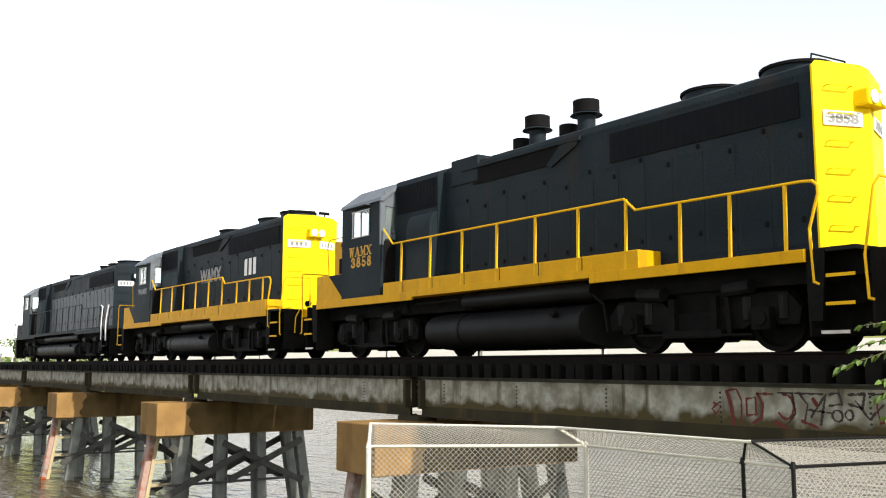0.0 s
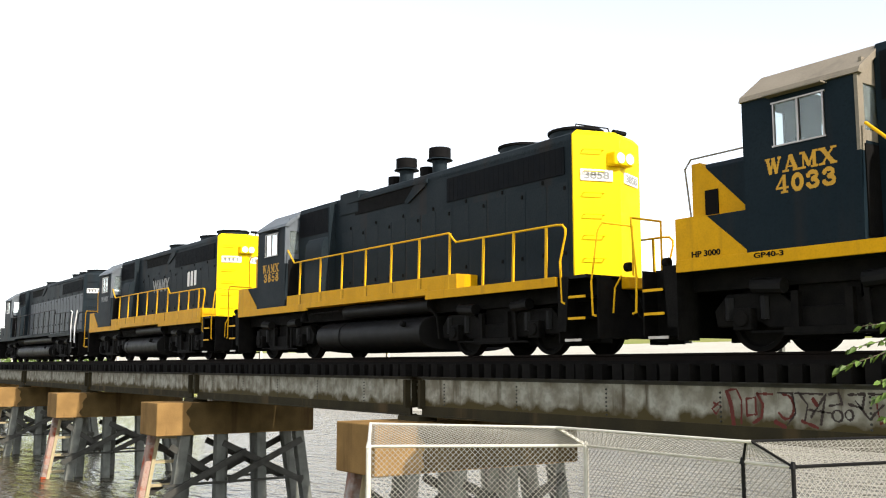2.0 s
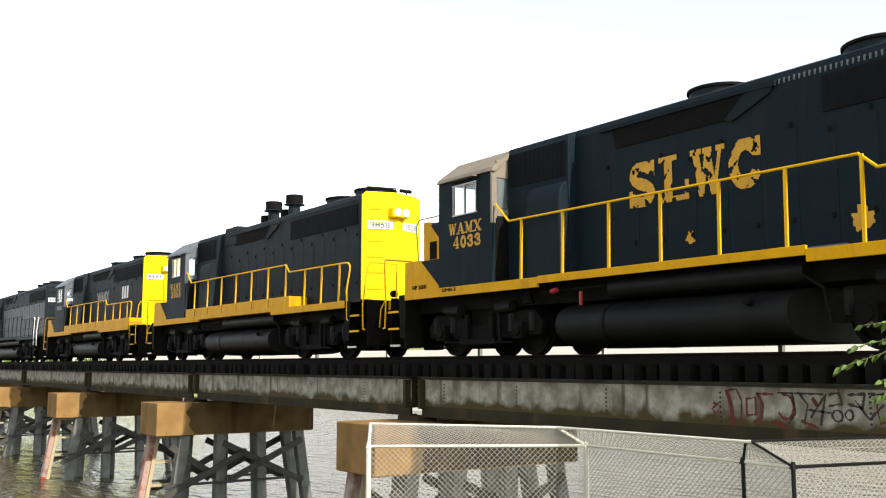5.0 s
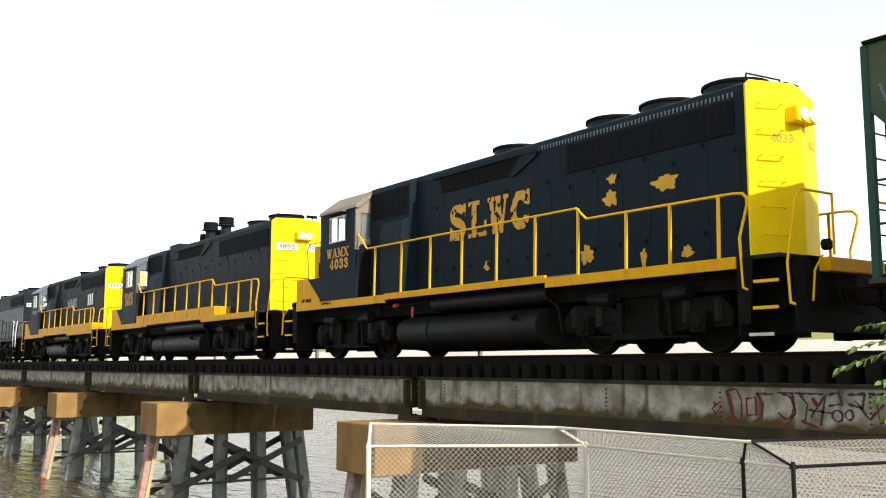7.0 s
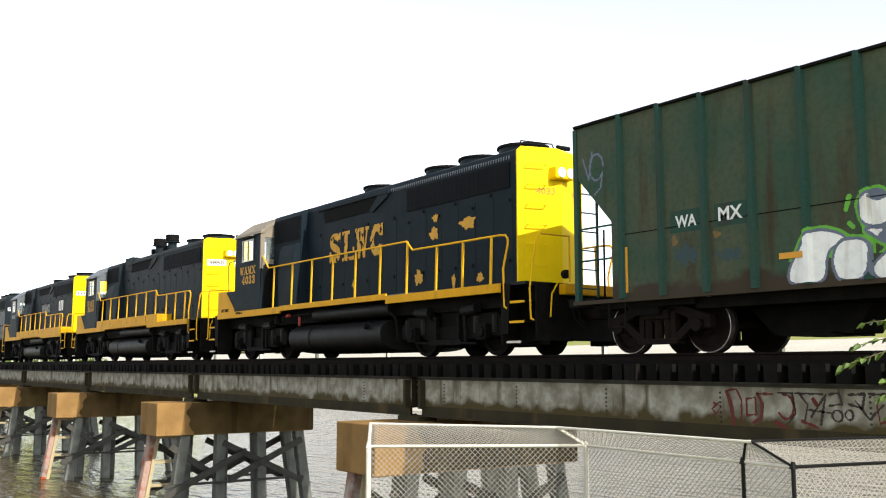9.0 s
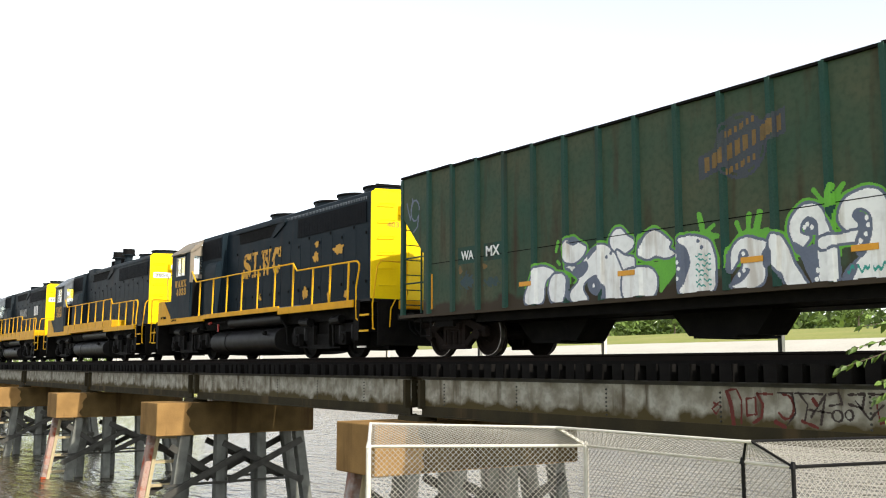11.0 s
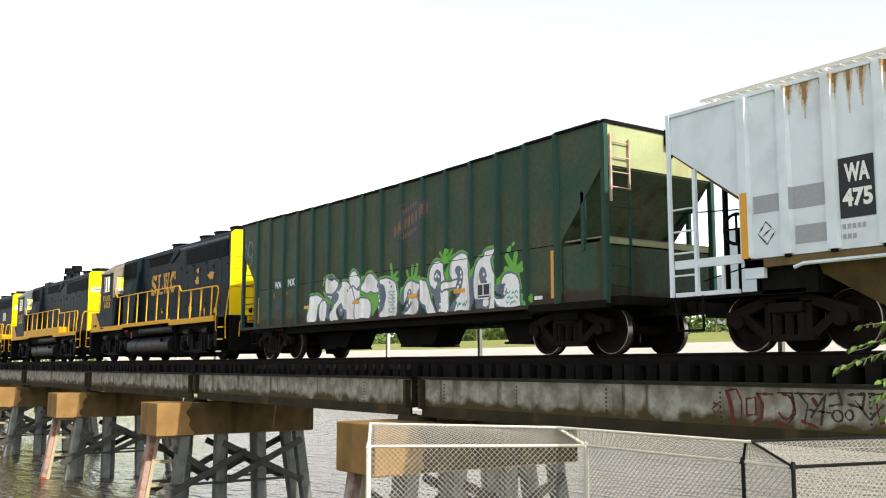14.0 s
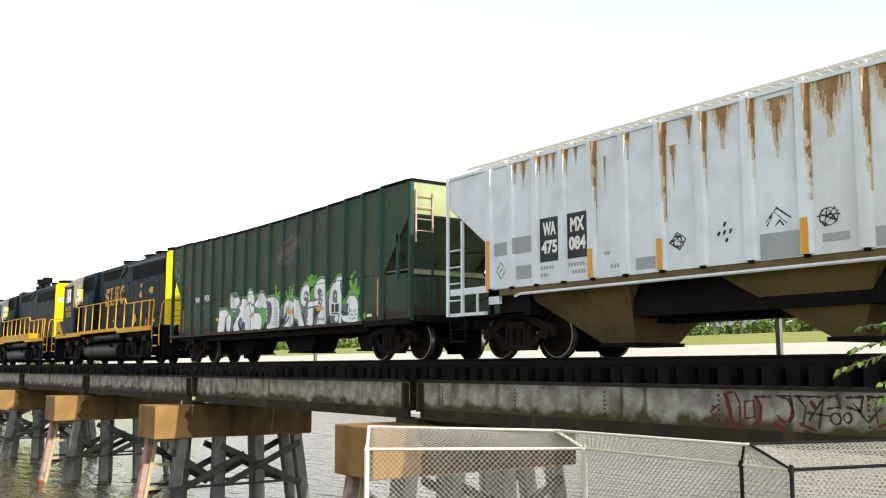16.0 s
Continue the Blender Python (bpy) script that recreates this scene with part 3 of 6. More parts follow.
def loco_truck(e, xc, axles, half):
    for dx in axles:
        wheelset(e, xc + dx, 0.51, GRIME, RUST)
    for dx in axles:
        k = -1 if dx > 0 else 1
        part("traction_motor", Shape().box(*sorted((xc + dx, xc + dx + k * 0.95)), -0.6, 0.6, 0.2, 0.95), GRIME, e, bevel=0.05)
    part("bolster", Shape().box(xc - 0.5, xc + 0.5, -1.0, 1.0, 0.3, 1.05), GRIME, e)
    for side in (-1, 1):
        def sy(a, b):
            return (side * a, side * b) if side > 0 else (-b, -a)
        y0, y1 = sy(0.98, 1.12)
        h = half
        prof = [(xc + a, z) for a, z in ((-h, 0.66), (-h + 0.25, 0.92), (-0.8, 0.92), (-0.45, 0.66), (0.45, 0.66), (0.8, 0.92), (h - 0.25, 0.92), (h, 0.66), (h - 0.05, 0.40), (h - 0.42, 0.40), (h - 0.55, 0.62), (0.95, 0.36), (-0.95, 0.36), (-h + 0.55, 0.62), (-h + 0.42, 0.40), (-h + 0.05, 0.40))]
        f = part("truck_frame", Shape().prism(prof, "y", y0, y1), GRIME, e, "cast truck side frame caked in grime", 0.02)
        for dx in axles:
            part("journal_box", Shape().box(xc + dx - 0.17, xc + dx + 0.17, *sy(1.1, 1.27), 0.33, 0.68).rod((xc + dx, side * 1.2, 0.51), (xc + dx, side * 1.31, 0.51), 0.13, 10), GRIME, f, bevel=0.02)
            for k in (-0.33, 0.33):
                part("coil_spring", Shape().rod((xc + dx + k, side * 1.1, 0.5), (xc + dx + k, side * 1.1, 0.86), 0.09, 8), TANK, f)
        part("spring_plank", Shape().box(xc - 0.62, xc + 0.62, *sy(1.1, 1.26), 0.24, 0.36).box(xc - 0.5, xc - 0.38, *sy(1.12, 1.22), 0.3, 0.9).box(xc + 0.38, xc + 0.5, *sy(1.12, 1.22), 0.3, 0.9), GRIME, f)
        part("brake_cylinder", Shape().rod((xc - 1.15, side * 1.22, 1.02), (xc - 0.6, side * 1.22, 0.99), 0.12, 10), TANK, f)
        part("brake_cylinder", Shape().rod((xc + 0.7, side * 1.22, 0.99), (xc + 1.2, side * 1.22, 1.02), 0.12, 10), TANK, f)
        part("brake_rod", Shape().rod((xc - 1.2, side * 1.24, 0.3), (xc + 1.2, side * 1.24, 0.26), 0.025, 6).beam((xc + 0.75, side * 1.2, 0.3), (xc + 0.7, side * 1.2, 0.95), 0.05, 0.08), GRIME, f)


def hood_profile(g=0.0, z0=1.46):
    return [(-0.93 - g, z0), (-0.93 - g, 4.26), (-0.89 - g, 4.39 + g), (-0.76, 4.45 + g), (0.76, 4.45 + g), (0.89 + g, 4.39 + g), (0.93 + g, 4.26), (0.93 + g, z0)]


def locomotive(off, name_label, body, roof, trim, endm, railm, ext=0.0, fans=(), stacks=False, deep=False, six=False, boxed=False, boards=True, deep_end=-3.1, doors=None, red_valves=False, number=""):
    e = thing("diesel_locomotive", name_label, "locomotive", pose(rolled(0) + off, TRACK, 0), "coupled locomotives")
    X = lambda x: x if x > -4.5 else x - ext
    # long hood
    part("filter_section", Shape().prism([(-1.13, 1.47), (-1.13, 4.2), (-1.08, 4.34), (-0.9, 4.40), (0.9, 4.40), (1.08, 4.34), (1.13, 4.2), (1.13, 1.47)], "x", X(-11.6), X(-9.72)), body, e, "wider filter section behind the cab", 0.015)
    hood = part("long_hood", Shape().prism(hood_profile(), "x", X(-11.2), 0), body, e, bevel=0.012)
    part("hood_end", Shape().prism([(-0.035, -0.938), (0.0, -0.938), (0.34, -0.05), (0.36, 0.0), (0.34, 0.05), (0.0, 0.938), (-0.035, 0.938)], "z", 1.47, 4.36).add([(-0.035, -0.938, 4.36), (0, -0.938, 4.36), (0.36, 0, 4.36), (0, 0.938, 4.36), (-0.035, 0.938, 4.36), (-0.035, -0.8, 4.47), (0.22, 0, 4.47), (-0.035, 0.8, 4.47)], [(0, 1, 5), (1, 2, 6, 5), (2, 3, 7, 6), (3, 4, 7), (5, 6, 7)]), endm, e, "shallow wedge-shaped hood end")
    door = mesh_of("hood_door", Shape().box(-0.29, 0.29, -0.006, 0, 1.62, 3.42), doors or body)
    latch = mesh_of("latch", Shape().box(-0.025, 0.025, -0.03, -0.012, -0.04, 0.04), GRILLE)
    n = int((-0.45 - X(-9.4)) / 0.66)
    for i in range(n + 1):
        for side, rz in ((-1, 0), (1, 180)):
            d = part("hood_door", door, None, e, at=pose(-0.45 - 0.66 * i, side * 0.93, 0, 0, 0, rz))
            if side < 0:
                for z in (2.0, 3.5 if i % 2 else 3.3):
                    part("latch", latch, None, d, at=pose(0.2, 0, z))
    # radiator grille, blower intake, air filter screens
    for side in (-1, 1):
        def sy(a, b):
            return (side * a, side * b) if side > 0 else (-b, -a)
        part("radiator_grille", Shape().box(-4.3, -0.25, *sy(0.93, 0.955), 3.58, 4.14), SHUTTER, e, "dark radiator shutter grille")
        slat = mesh_of("grille_slat", Shape().box(-0.012, 0.012, *sy(0.95, 0.958), 3.6, 4.12), SHUTTER)
        for i in range(24):
            part("grille_slat", slat, None, e, at=pose(-4.2 + i * 0.168, 0, 0))
        part("intake_opening", Shape().prism([(X(-8.7), 4.2), (X(-5.6), 4.2), (X(-6.1), 3.83), (X(-8.6), 3.83)], "y", *sy(0.90, 0.95)), GRILLE, e, "dark blower intake opening")
        part("intake_shroud", Shape().prism([(X(-9.0), 4.28), (X(-5.1), 4.28), (X(-5.1), 4.18), (X(-5.75), 4.2), (X(-9.0), 4.2)], "y", *sy(0.9, 0.99)).prism([(X(-5.1), 4.28), (X(-5.2), 4.1), (X(-5.95), 3.78), (X(-6.1), 3.84), (X(-5.65), 4.2)], "y", *sy(0.9, 0.975)), body, e)
        part("filter_screen", Shape().box(X(-11.5), X(-9.8), *sy(1.12, 1.145), 3.5, 4.2), SHUTTER, e, "brownish air filter screen")
        sm = mesh_of("screen_rib", Shape().box(-0.012, 0.012, *sy(1.14, 1.15), 3.53, 4.17), SHUTTER)
        for i in range(12):
            part("screen_rib", sm, None, e, at=pose(X(-11.42) + i * 0.138, 0, 0))
        blow = [(1.0, 1.5), (1.36, 1.5), (1.36, 2.95), (1.33, 3.2), (1.25, 3.34), (1.0, 3.42)]
        part("blower_housing", Shape().prism([(side * a, z) for a, z in blow], "x", X(-10.75), X(-9.75)), body, e, "rounded blower housing", 0.03, True)
        part("hood_ledge", Shape().box(X(-11.2), X(-4.0), *sy(0.93, 0.99), 1.5, 1.56), GREYROOF, e)
    for side in (-1, 1):
        teeth = Shape()
        for i in range(80):
            a = -7.4 + 0.09 * i
            teeth.box(a, a + 0.03, side * 0.925 - 0.012, side * 0.925 + 0.012, 4.2, 4.285)
        tagged(part("louvre_teeth", teeth, GREYROOF if red_valves else body, e, "row of small pale louvre edges along the roof shoulder"), kind="stuff")
    for fx in fans:
        z0 = 4.44
        f = part("roof_fan", Shape().rod((X(fx), 0, z0), (X(fx), 0, z0 + 0.22), 0.56, 24), NAVY2, e, "round roof cooling fan", 0.02, True)
        part("fan_rim", Shape().rod((X(fx), 0, z0 + 0.2), (X(fx), 0, z0 + 0.25), 0.60, 24), GRILLE, f, smooth=True)
    if stacks:
        for sx, sy0 in ((-7.35, -0.1), (-5.8, -0.1)):
            st = part("exhaust_stack", Shape().rod((sx, sy0, 4.4), (sx, sy0, 5.0), 0.19, 14), NAVY2, e, "tall spark arrestor stack", smooth=True)
            part("rain_collar", Shape().rod((sx, sy0, 4.95), (sx, sy0, 4.98), 0.34, 18, 0.31), NAVY2, st, smooth=True)
            part("stack_cap", Shape().rod((sx, sy0, 5.0), (sx, sy0, 5.26), 0.28, 16), GRILLE, st, smooth=True)
            part("stack_cap", Shape().rod((sx - 0.55, sy0, 4.4), (sx - 0.55, sy0, 4.86), 0.2, 14), GRILLE, st, smooth=True)
    else:
        part("exhaust_stack", Shape().box(X(-5.1), X(-4.3), -0.3, 0.3, 4.42, 4.6), GRILLE, e, bevel=0.03)
    if boxed:
        part("roof_box", Shape().box(-9.45, -8.42, -0.96, 0.96, 3.9, 4.52), body, e, "square air filter box on the roof", 0.03)
    # cab
    cx0, cx1 = X(-13.55), X(-11.62)
    cab = [(-1.55, 1.46), (-1.55, 3.86), (-1.5, 3.92), (-0.98, 4.36), (-0.5, 4.45), (0.5, 4.45), (0.98, 4.36), (1.5, 3.92), (1.55, 3.86), (1.55, 1.46)]
    cabo = part("cab", Shape().box(cx0 + 0.05, cx1 - 0.05, -1.5, 1.5, 1.46, 1.5), body, e, "cab with sliding side windows")
    for side in (-1, 1):
        y0, y1 = sorted((side * 1.5, side * 1.55))
        for q in ((cx0, cx1, 1.46, 3.04), (cx0, cx0 + 0.56, 3.04, 3.72), (cx0 + 1.42, cx1, 3.04, 3.72), (cx0, cx1, 3.72, 3.87)):
            part("cab_wall", Shape().box(q[0], q[1], y0, y1, q[2], q[3]), body, cabo)
    for q in ((-1.5, 1.5, 1.5, 3.0), (-1.5, -1.35, 3.0, 3.87), (-0.5, 0.5, 3.0, 3.87), (1.35, 1.5, 3.0, 3.87)):
        part("cab_wall", Shape().box(cx0, cx0 + 0.05, *q), body, cabo)
    part("cab_rear_wall", Shape().box(cx1 - 0.04, cx1 + 0.012, -1.56, -1.42, 2.75, 3.9).box(cx1 - 0.04, cx1 + 0.01, -1.42, -1.0, 2.9, 3.05).box(cx1 - 0.04, cx1 + 0.01, -1.42, -1.0, 3.72, 4.1).box(cx1 - 0.04, cx1 + 0.01, -1.0, 1.55, 2.9, 3.87).prism([(-1.0, 3.87), (-1.0, 4.34), (1.0, 4.34), (1.5, 3.87)], "x", cx1 - 0.04, cx1 + 0.01), roof, cabo, "weathered rear cab wall")
    part("cab_wall", Shape().box(cx1 - 0.04, cx1 + 0.008, -1.555, 1.55, 1.5, 2.75).box(cx1 - 0.04, cx1 + 0.008, -1.42, 1.55, 2.75, 2.9), body, cabo)
    part("cab_door", Shape().box(cx1 + 0.008, cx1 + 0.03, -1.46, -1.0, 1.55, 2.85), GRILLE, cabo, "dark rear cab door")
    part("cab_roof", Shape().prism([(-1.6, 3.84), (-1.56, 3.93), (-0.98, 4.36), (-0.5, 4.46), (0.5, 4.46), (0.98, 4.36), (1.56, 3.93), (1.6, 3.84), (1.5, 3.84), (0.95, 4.28), (0.5, 4.4), (-0.5, 4.4), (-0.95, 4.28), (-1.5, 3.84)], "x", cx0 - 0.02, cx1 + 0.06), roof, cabo, "angular weathered cab roof")
    part("cab_front_gable", Shape().prism([(-1.5, 3.84), (-0.95, 4.3), (0.95, 4.3), (1.5, 3.84)], "x", cx0, cx0 + 0.05), body, cabo)
    win = part("window_frame", Shape().box(cx0 + 0.54, cx0 + 1.44, -1.575, -1.53, 3.695, 3.72).box(cx0 + 0.54, cx0 + 1.44, -1.575, -1.53, 3.035, 3.06).box(cx0 + 0.565, cx0 + 0.59, -1.575, -1.53, 3.06, 3.7).box(cx0 + 1.39, cx0 + 1.415, -1.575, -1.53, 3.06, 3.7).box(cx0 + 0.965, cx0 + 1.0, -1.57, -1.53, 3.06, 3.7), STEEL, e, "bright sliding window frame")
    for a, b in ((0.59, 0.96), (1.02, 1.39)):
        g = part("pane", Shape().box(cx0 + a, cx0 + b, -1.548, -1.54, 3.06, 3.7), GLASS, win)
        g.visible_shadow = False
    g = part("pane", Shape().box(cx1 - 0.02, cx1 - 0.012, -1.42, -1.0, 3.05, 3.72), GLASS, cabo, "rear cab window pane")
    g.visible_shadow = False
    part("sunshade", Shape().box(cx0 + 0.5, cx0 + 1.48, -1.72, -1.56, 3.80, 3.82), roof, cabo)
    # nose and front skirt with diagonal stripe
    nx = X(-15.1)
    part("nose", Shape().prism([(-0.9, 1.46), (-0.9, 3.1), (-0.8, 3.2), (0.8, 3.2), (0.9, 3.1), (0.9, 1.46)], "x", nx + 0.02, cx0), body, e, bevel=0.02)
    part("nose_stripe", Shape().prism([(nx, 1.9), (nx, 3.22), (nx + 0.18, 3.22), (cx0 - 0.35, 2.25), (cx0 - 0.5, 2.2), (nx + 0.6, 2.2), (nx + 0.3, 1.9)], "y", -0.912, 0.912), trim, e, "diagonal nose stripe")
    part("nose_window", Shape().box(nx + 0.28, nx + 0.55, -0.93, -0.90, 2.3, 2.72), GRILLE, e)
    fx = X(-14.95)
    part("front_skirt", Shape().box(fx + 0.01, cx1, -1.53, 1.53, 1.3, 2.17), body, e, bevel=0.01)
    part("skirt_stripe", Shape().prism([(fx, 1.31), (fx, 2.19), (fx + 0.62, 2.19), (cx0 + 0.05, 1.5), (cx0 + 0.2, 1.31)], "y", -1.545, 1.545), trim, e, "diagonal stripe on the front skirt")
    part("front_rail", Shape().tube([(fx + 0.06, -1.2, 2.19), (fx - 0.05, -1.2, 3.08), (fx + 0.08, -1.2, 3.23), (cx0 + 0.02, -1.2, 3.24)], 0.016), TANROOF if body is NAVY else railm, e, "thin pale handrail beside the nose")
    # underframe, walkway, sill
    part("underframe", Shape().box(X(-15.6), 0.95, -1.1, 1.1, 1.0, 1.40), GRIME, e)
    part("walkway", Shape().box(X(-14.9), 0.9, -1.5, 1.5, 1.40, 1.46), TANK, e)
    for q in ((X(-10.2), -4.3, -1.56, -1.5, 1.37, 1.52), (-4.3, 0.13, -1.56, -1.5, 1.27, 1.46), (fx, X(-10.2), -1.56, -1.5, 1.3, 1.5), (fx, 0.13, 1.5, 1.56, 1.3, 1.5)):
        part("side_sill", Shape().box(*q), trim, e, "chipped walkway edge band", 0.008)
    if deep:
        part("walkway_box", Shape().box(X(-11.5), deep_end, -1.54, -0.96, 1.38, 1.78), trim, e, "deep raised walkway box with seams", 0.015)
        for i in range(6):
            part("box_seam", Shape().box(X(-10.6) + i * 1.22, X(-10.6) + i * 1.22 + 0.015, -1.546, -1.538, 1.4, 1.77), GRIME, e)
    # hand rails
    for side in (-1, 1):
        y = side * 1.5
        top = [(X(-11.55), y, 3.12), (X(-11.12), y, 2.72), (-3.45, y, 2.71), (-3.18, y, 2.48), (0.1, y, 2.46), (0.28, y, 2.44), (0.36, y, 2.36), (0.36, y, 2.25), (0.2, y, 1.75), (0.24, y, 0.98), (0.32, y, 0.94)]
        part("hand_rail", Shape().tube(top, 0.024), railm, e)
        px = [-2.18, -1.18, -0.18] + [-3.4 - 1.22 * i for i in range(int((-3.4 - X(-10.9)) / 1.22) + 1)]
        for p in px:
            part("rail_post", Shape().beam((p, y + side * 0.03, 1.40), (p, y, 2.70 if p < -3 else 2.46), 0.05, 0.035, (0, 1, 0)), railm, e)
        # steps and step wells, both ends
        for sgn, xa in ((1, 0.13), (-1, X(-14.98))):
            x0, x1 = (xa, xa + 0.9) if sgn > 0 else (xa - 0.9, xa)
            yy = (-1.5, -1.0) if side < 0 else (1.0, 1.5)
            part("step_well", Shape().box(x0 if sgn > 0 else x1 - 0.03, x0 + 0.03 if sgn > 0 else x1, *yy, 0.2, 1.44).box(x0, x1, side * 1.0 - 0.015, side * 1.0 + 0.015, 0.2, 1.44).prism([(x0, 1.44), (x0 + sgn * 0.0 + 0.3, 1.44), (x0 + 0.22, 0.42), (x0, 0.42)] if sgn > 0 else [(x1, 1.44), (x1 - 0.3, 1.44), (x1 - 0.22, 0.42), (x1, 0.42)], "y", side * 1.49, side * 1.51), GRIME, e)
            for z, w in ((0.26, 0.26), (0.66, 0.17), (1.06, 0.15)):
                xs0, xs1 = (x0 + 0.36 - w + 0.1, x1 - w) if sgn > 0 else (x0 + w, x1 - 0.46 + w)
                t = part("step", Shape().box(xs0, xs1, *yy, z - 0.015, z + 0.015), GRIME, e)
                part("step_edge", Shape().box(xs0, xs1, side * 1.515 - 0.012, side * 1.515 + 0.012, z - 0.03, z + 0.018), railm if z > 0.5 else STEEL, t)
            xe = xa + sgn * 0.95
            part("step_rail", Shape().tube([(xe + sgn * 0.05, y, 0.68), (xe - sgn * 0.02, y, 0.7), (xe - sgn * 0.05, y, 1.3), (xe + sgn * 0.1, y * 0.97, 2.25), (xe + sgn * 0.16, y * 0.93, 2.38), (xe + sgn * 0.16, side * 0.62, 2.38), (xe + sgn * 0.16, side * 0.62, 1.46)], 0.02), railm, e)
            part("step_rail", Shape().tube([(xe + sgn * 0.05, side * 1.05, 0.75), (xe + sgn * 0.1, side * 1.05, 1.2), (xe + sgn * 0.2, side * 0.98, 1.42)], 0.018), railm, e)
    # end platforms, couplers
    for sgn, xa in ((1, 0.1), (-1, X(-14.95))):
        xe = xa + sgn * 0.95
        a, b = sorted((xa, xe))
        part("end_platform", Shape().box(a, b, -1.0, 1.0, 1.36, 1.44).box(*sorted((xe - sgn * 0.04, xe)), -1.35, 1.35, 0.28, 1.42), GRIME, e, bevel=0.01)
        part("anticlimber", Shape().box(*sorted((xe, xe + sgn * 0.2)), -0.75, 0.75, 1.2, 1.42), trim if sgn > 0 else GRIME, e, bevel=0.02)
        part("coupler", Shape().box(*sorted((xe, xe + sgn * 0.45)), -0.1, 0.1, 0.76, 0.96).box(*sorted((xe + sgn * 0.38, xe + sgn * 0.62)), -0.2, 0.16, 0.70, 1.02), RUST, e, bevel=0.03)
        for k in (-0.55, -0.4, 0.4, 0.55):
            part("brake_hose", Shape().tube([(xe, k, 1.15), (xe + sgn * 0.16, k, 1.0), (xe + sgn * 0.25, k, 0.7), (xe + sgn * 0.45, k * 0.9, 0.55)], 0.022), GRILLE, e)
        part("pilot_lamp", Shape().rod((xe + sgn * 0.02, -0.62, 1.62), (xe + sgn * 0.12, -0.62, 1.62), 0.09, 12), GRIME, e)
    # rear end fittings on the two facets of the end
    left, right = pose(0.0, -0.938, 0, 0, 0, -21.0), pose(0.35, 0.02, 0, 0, 0, 21.0)
    for z in (4.12, 3.68, 3.25, 2.82, 2.4, 1.95):
        part("grab_iron", Shape().tube([(0.0, 0.2, z - 0.08), (0.1, 0.2, z - 0.08), (0.1, 0.62, z - 0.08), (0.0, 0.62, z - 0.08)], 0.011), endm, e, at=left)
    hl = part("headlight", Shape().box(0.2, 0.5, -0.27, 0.27, 3.74, 4.02), endm, e, "twin rear headlight housing", 0.04)
    for k in (-0.12, 0.13):
        part("lens", Shape().rod((0.5, k, 3.88), (0.52, k, 3.88), 0.11, 14), LENS, hl, "round lamp lens")
    for at in (left, right):
        if boards:
            # figures are pale grey: glare on the board is put into their colour
            nb = part("number_board", Shape().box(0.0, 0.03, 0.14, 0.84, 3.42, 3.66), WHITE, e, "white number board with figures paled for glare", 0.03, at=at)
            if number:
                ob = letters("number_figures", number, 0.22, 0.76, 3.46, 3.62, -0.034, SILVER, nb, 0.03, "figures painted pale grey for glare")
                ob.matrix_basis = pose(0, 0, 0, 0, 0, 90)
            for i in range(0 if number else 4):
                part("figure_bar", Shape().box(0.03, 0.034, 0.24 + i * 0.14, 0.31 + i * 0.14, 3.47, 3.61), SILVER, nb)
        else:
            ob = letters("number_figures", number, 0.42, 0.86, 3.42, 3.57, -0.004, LETTER, e, 0.02, "faded figures on the end")
            ob.matrix_basis = at @ pose(0, 0, 0, 0, 0, 90)
    part("roof_antenna", Shape().rod((-0.12, 0.55, 4.44), (-0.12, 0.55, 4.62), 0.02, 6).rod((-0.2, 0.4, 4.63), (-0.2, 0.75, 4.63), 0.05, 8), GRILLE, e)
    part("roof_grab", Shape().tube([(-0.15, -0.75, 4.4), (-0.15, -0.7, 4.62), (-0.15, 0.2, 4.66), (-0.15, 0.3, 4.44)], 0.014), GRILLE, e)
    # tank, reservoirs, pipes
    rr = [(1.42 * math.copysign(abs(math.cos(a)) ** 0.6, math.cos(a)), 0.56 + 0.44 * math.copysign(abs(math.sin(a)) ** 0.75, math.sin(a))) for a in [2 * math.pi * i / 28 for i in range(28)]]
    tk = part("fuel_tank", Shape().prism(rr, "x", X(-9.85), -4.75), TANK, e, "rounded dull black fuel tank", 0.02, True)
    part("tank_strap", Shape().prism([(a * 1.006, 0.56 + (z - 0.56) * 1.01) for a, z in rr], "x", -8.6, -8.55), GRIME, tk)
    part("filler", Shape().rod((-5.4, -1.4, 0.75), (-5.4, -1.5, 0.78), 0.07, 10), GRIME, tk)
    part("air_reservoir", Shape().rod((X(-8.5), -1.2, 1.18), (-4.5, -1.2, 1.18), 0.17, 14), TANK, e, smooth=True)
    part("air_pipe", Shape().tube([(X(-10.3), -1.38, 1.2), (X(-8.6), -1.38, 1.22), (X(-8.5), -1.2, 1.2)], 0.025), GRIME, e)
    part("drain_pipe", Shape().tube([(-4.5, -1.3, 1.1), (-4.2, -1.3, 0.9), (-4.1, -1.3, 0.4)], 0.03), GRIME, e)
    part("bell", Shape().rod((X(-10.7), -1.35, 1.02), (X(-10.7), -1.35, 1.26), 0.13, 12, 0.05), GRIME, e, smooth=True)
    if red_valves:
        part("cutout_valve", Shape().rod((X(-9.9), -1.45, 1.2), (X(-9.75), -1.45, 1.22), 0.05, 8), REDL, e)
        part("cutout_valve", Shape().box(X(-9.12), X(-9.06), -1.47, -1.43, 0.9, 1.15), REDL, e)
    rc, fc = -2.24, X(-12.55)
    axles, half = ((-1.7, 0, 1.7), 2.5) if six else ((-1.36, 1.36), 2.0)
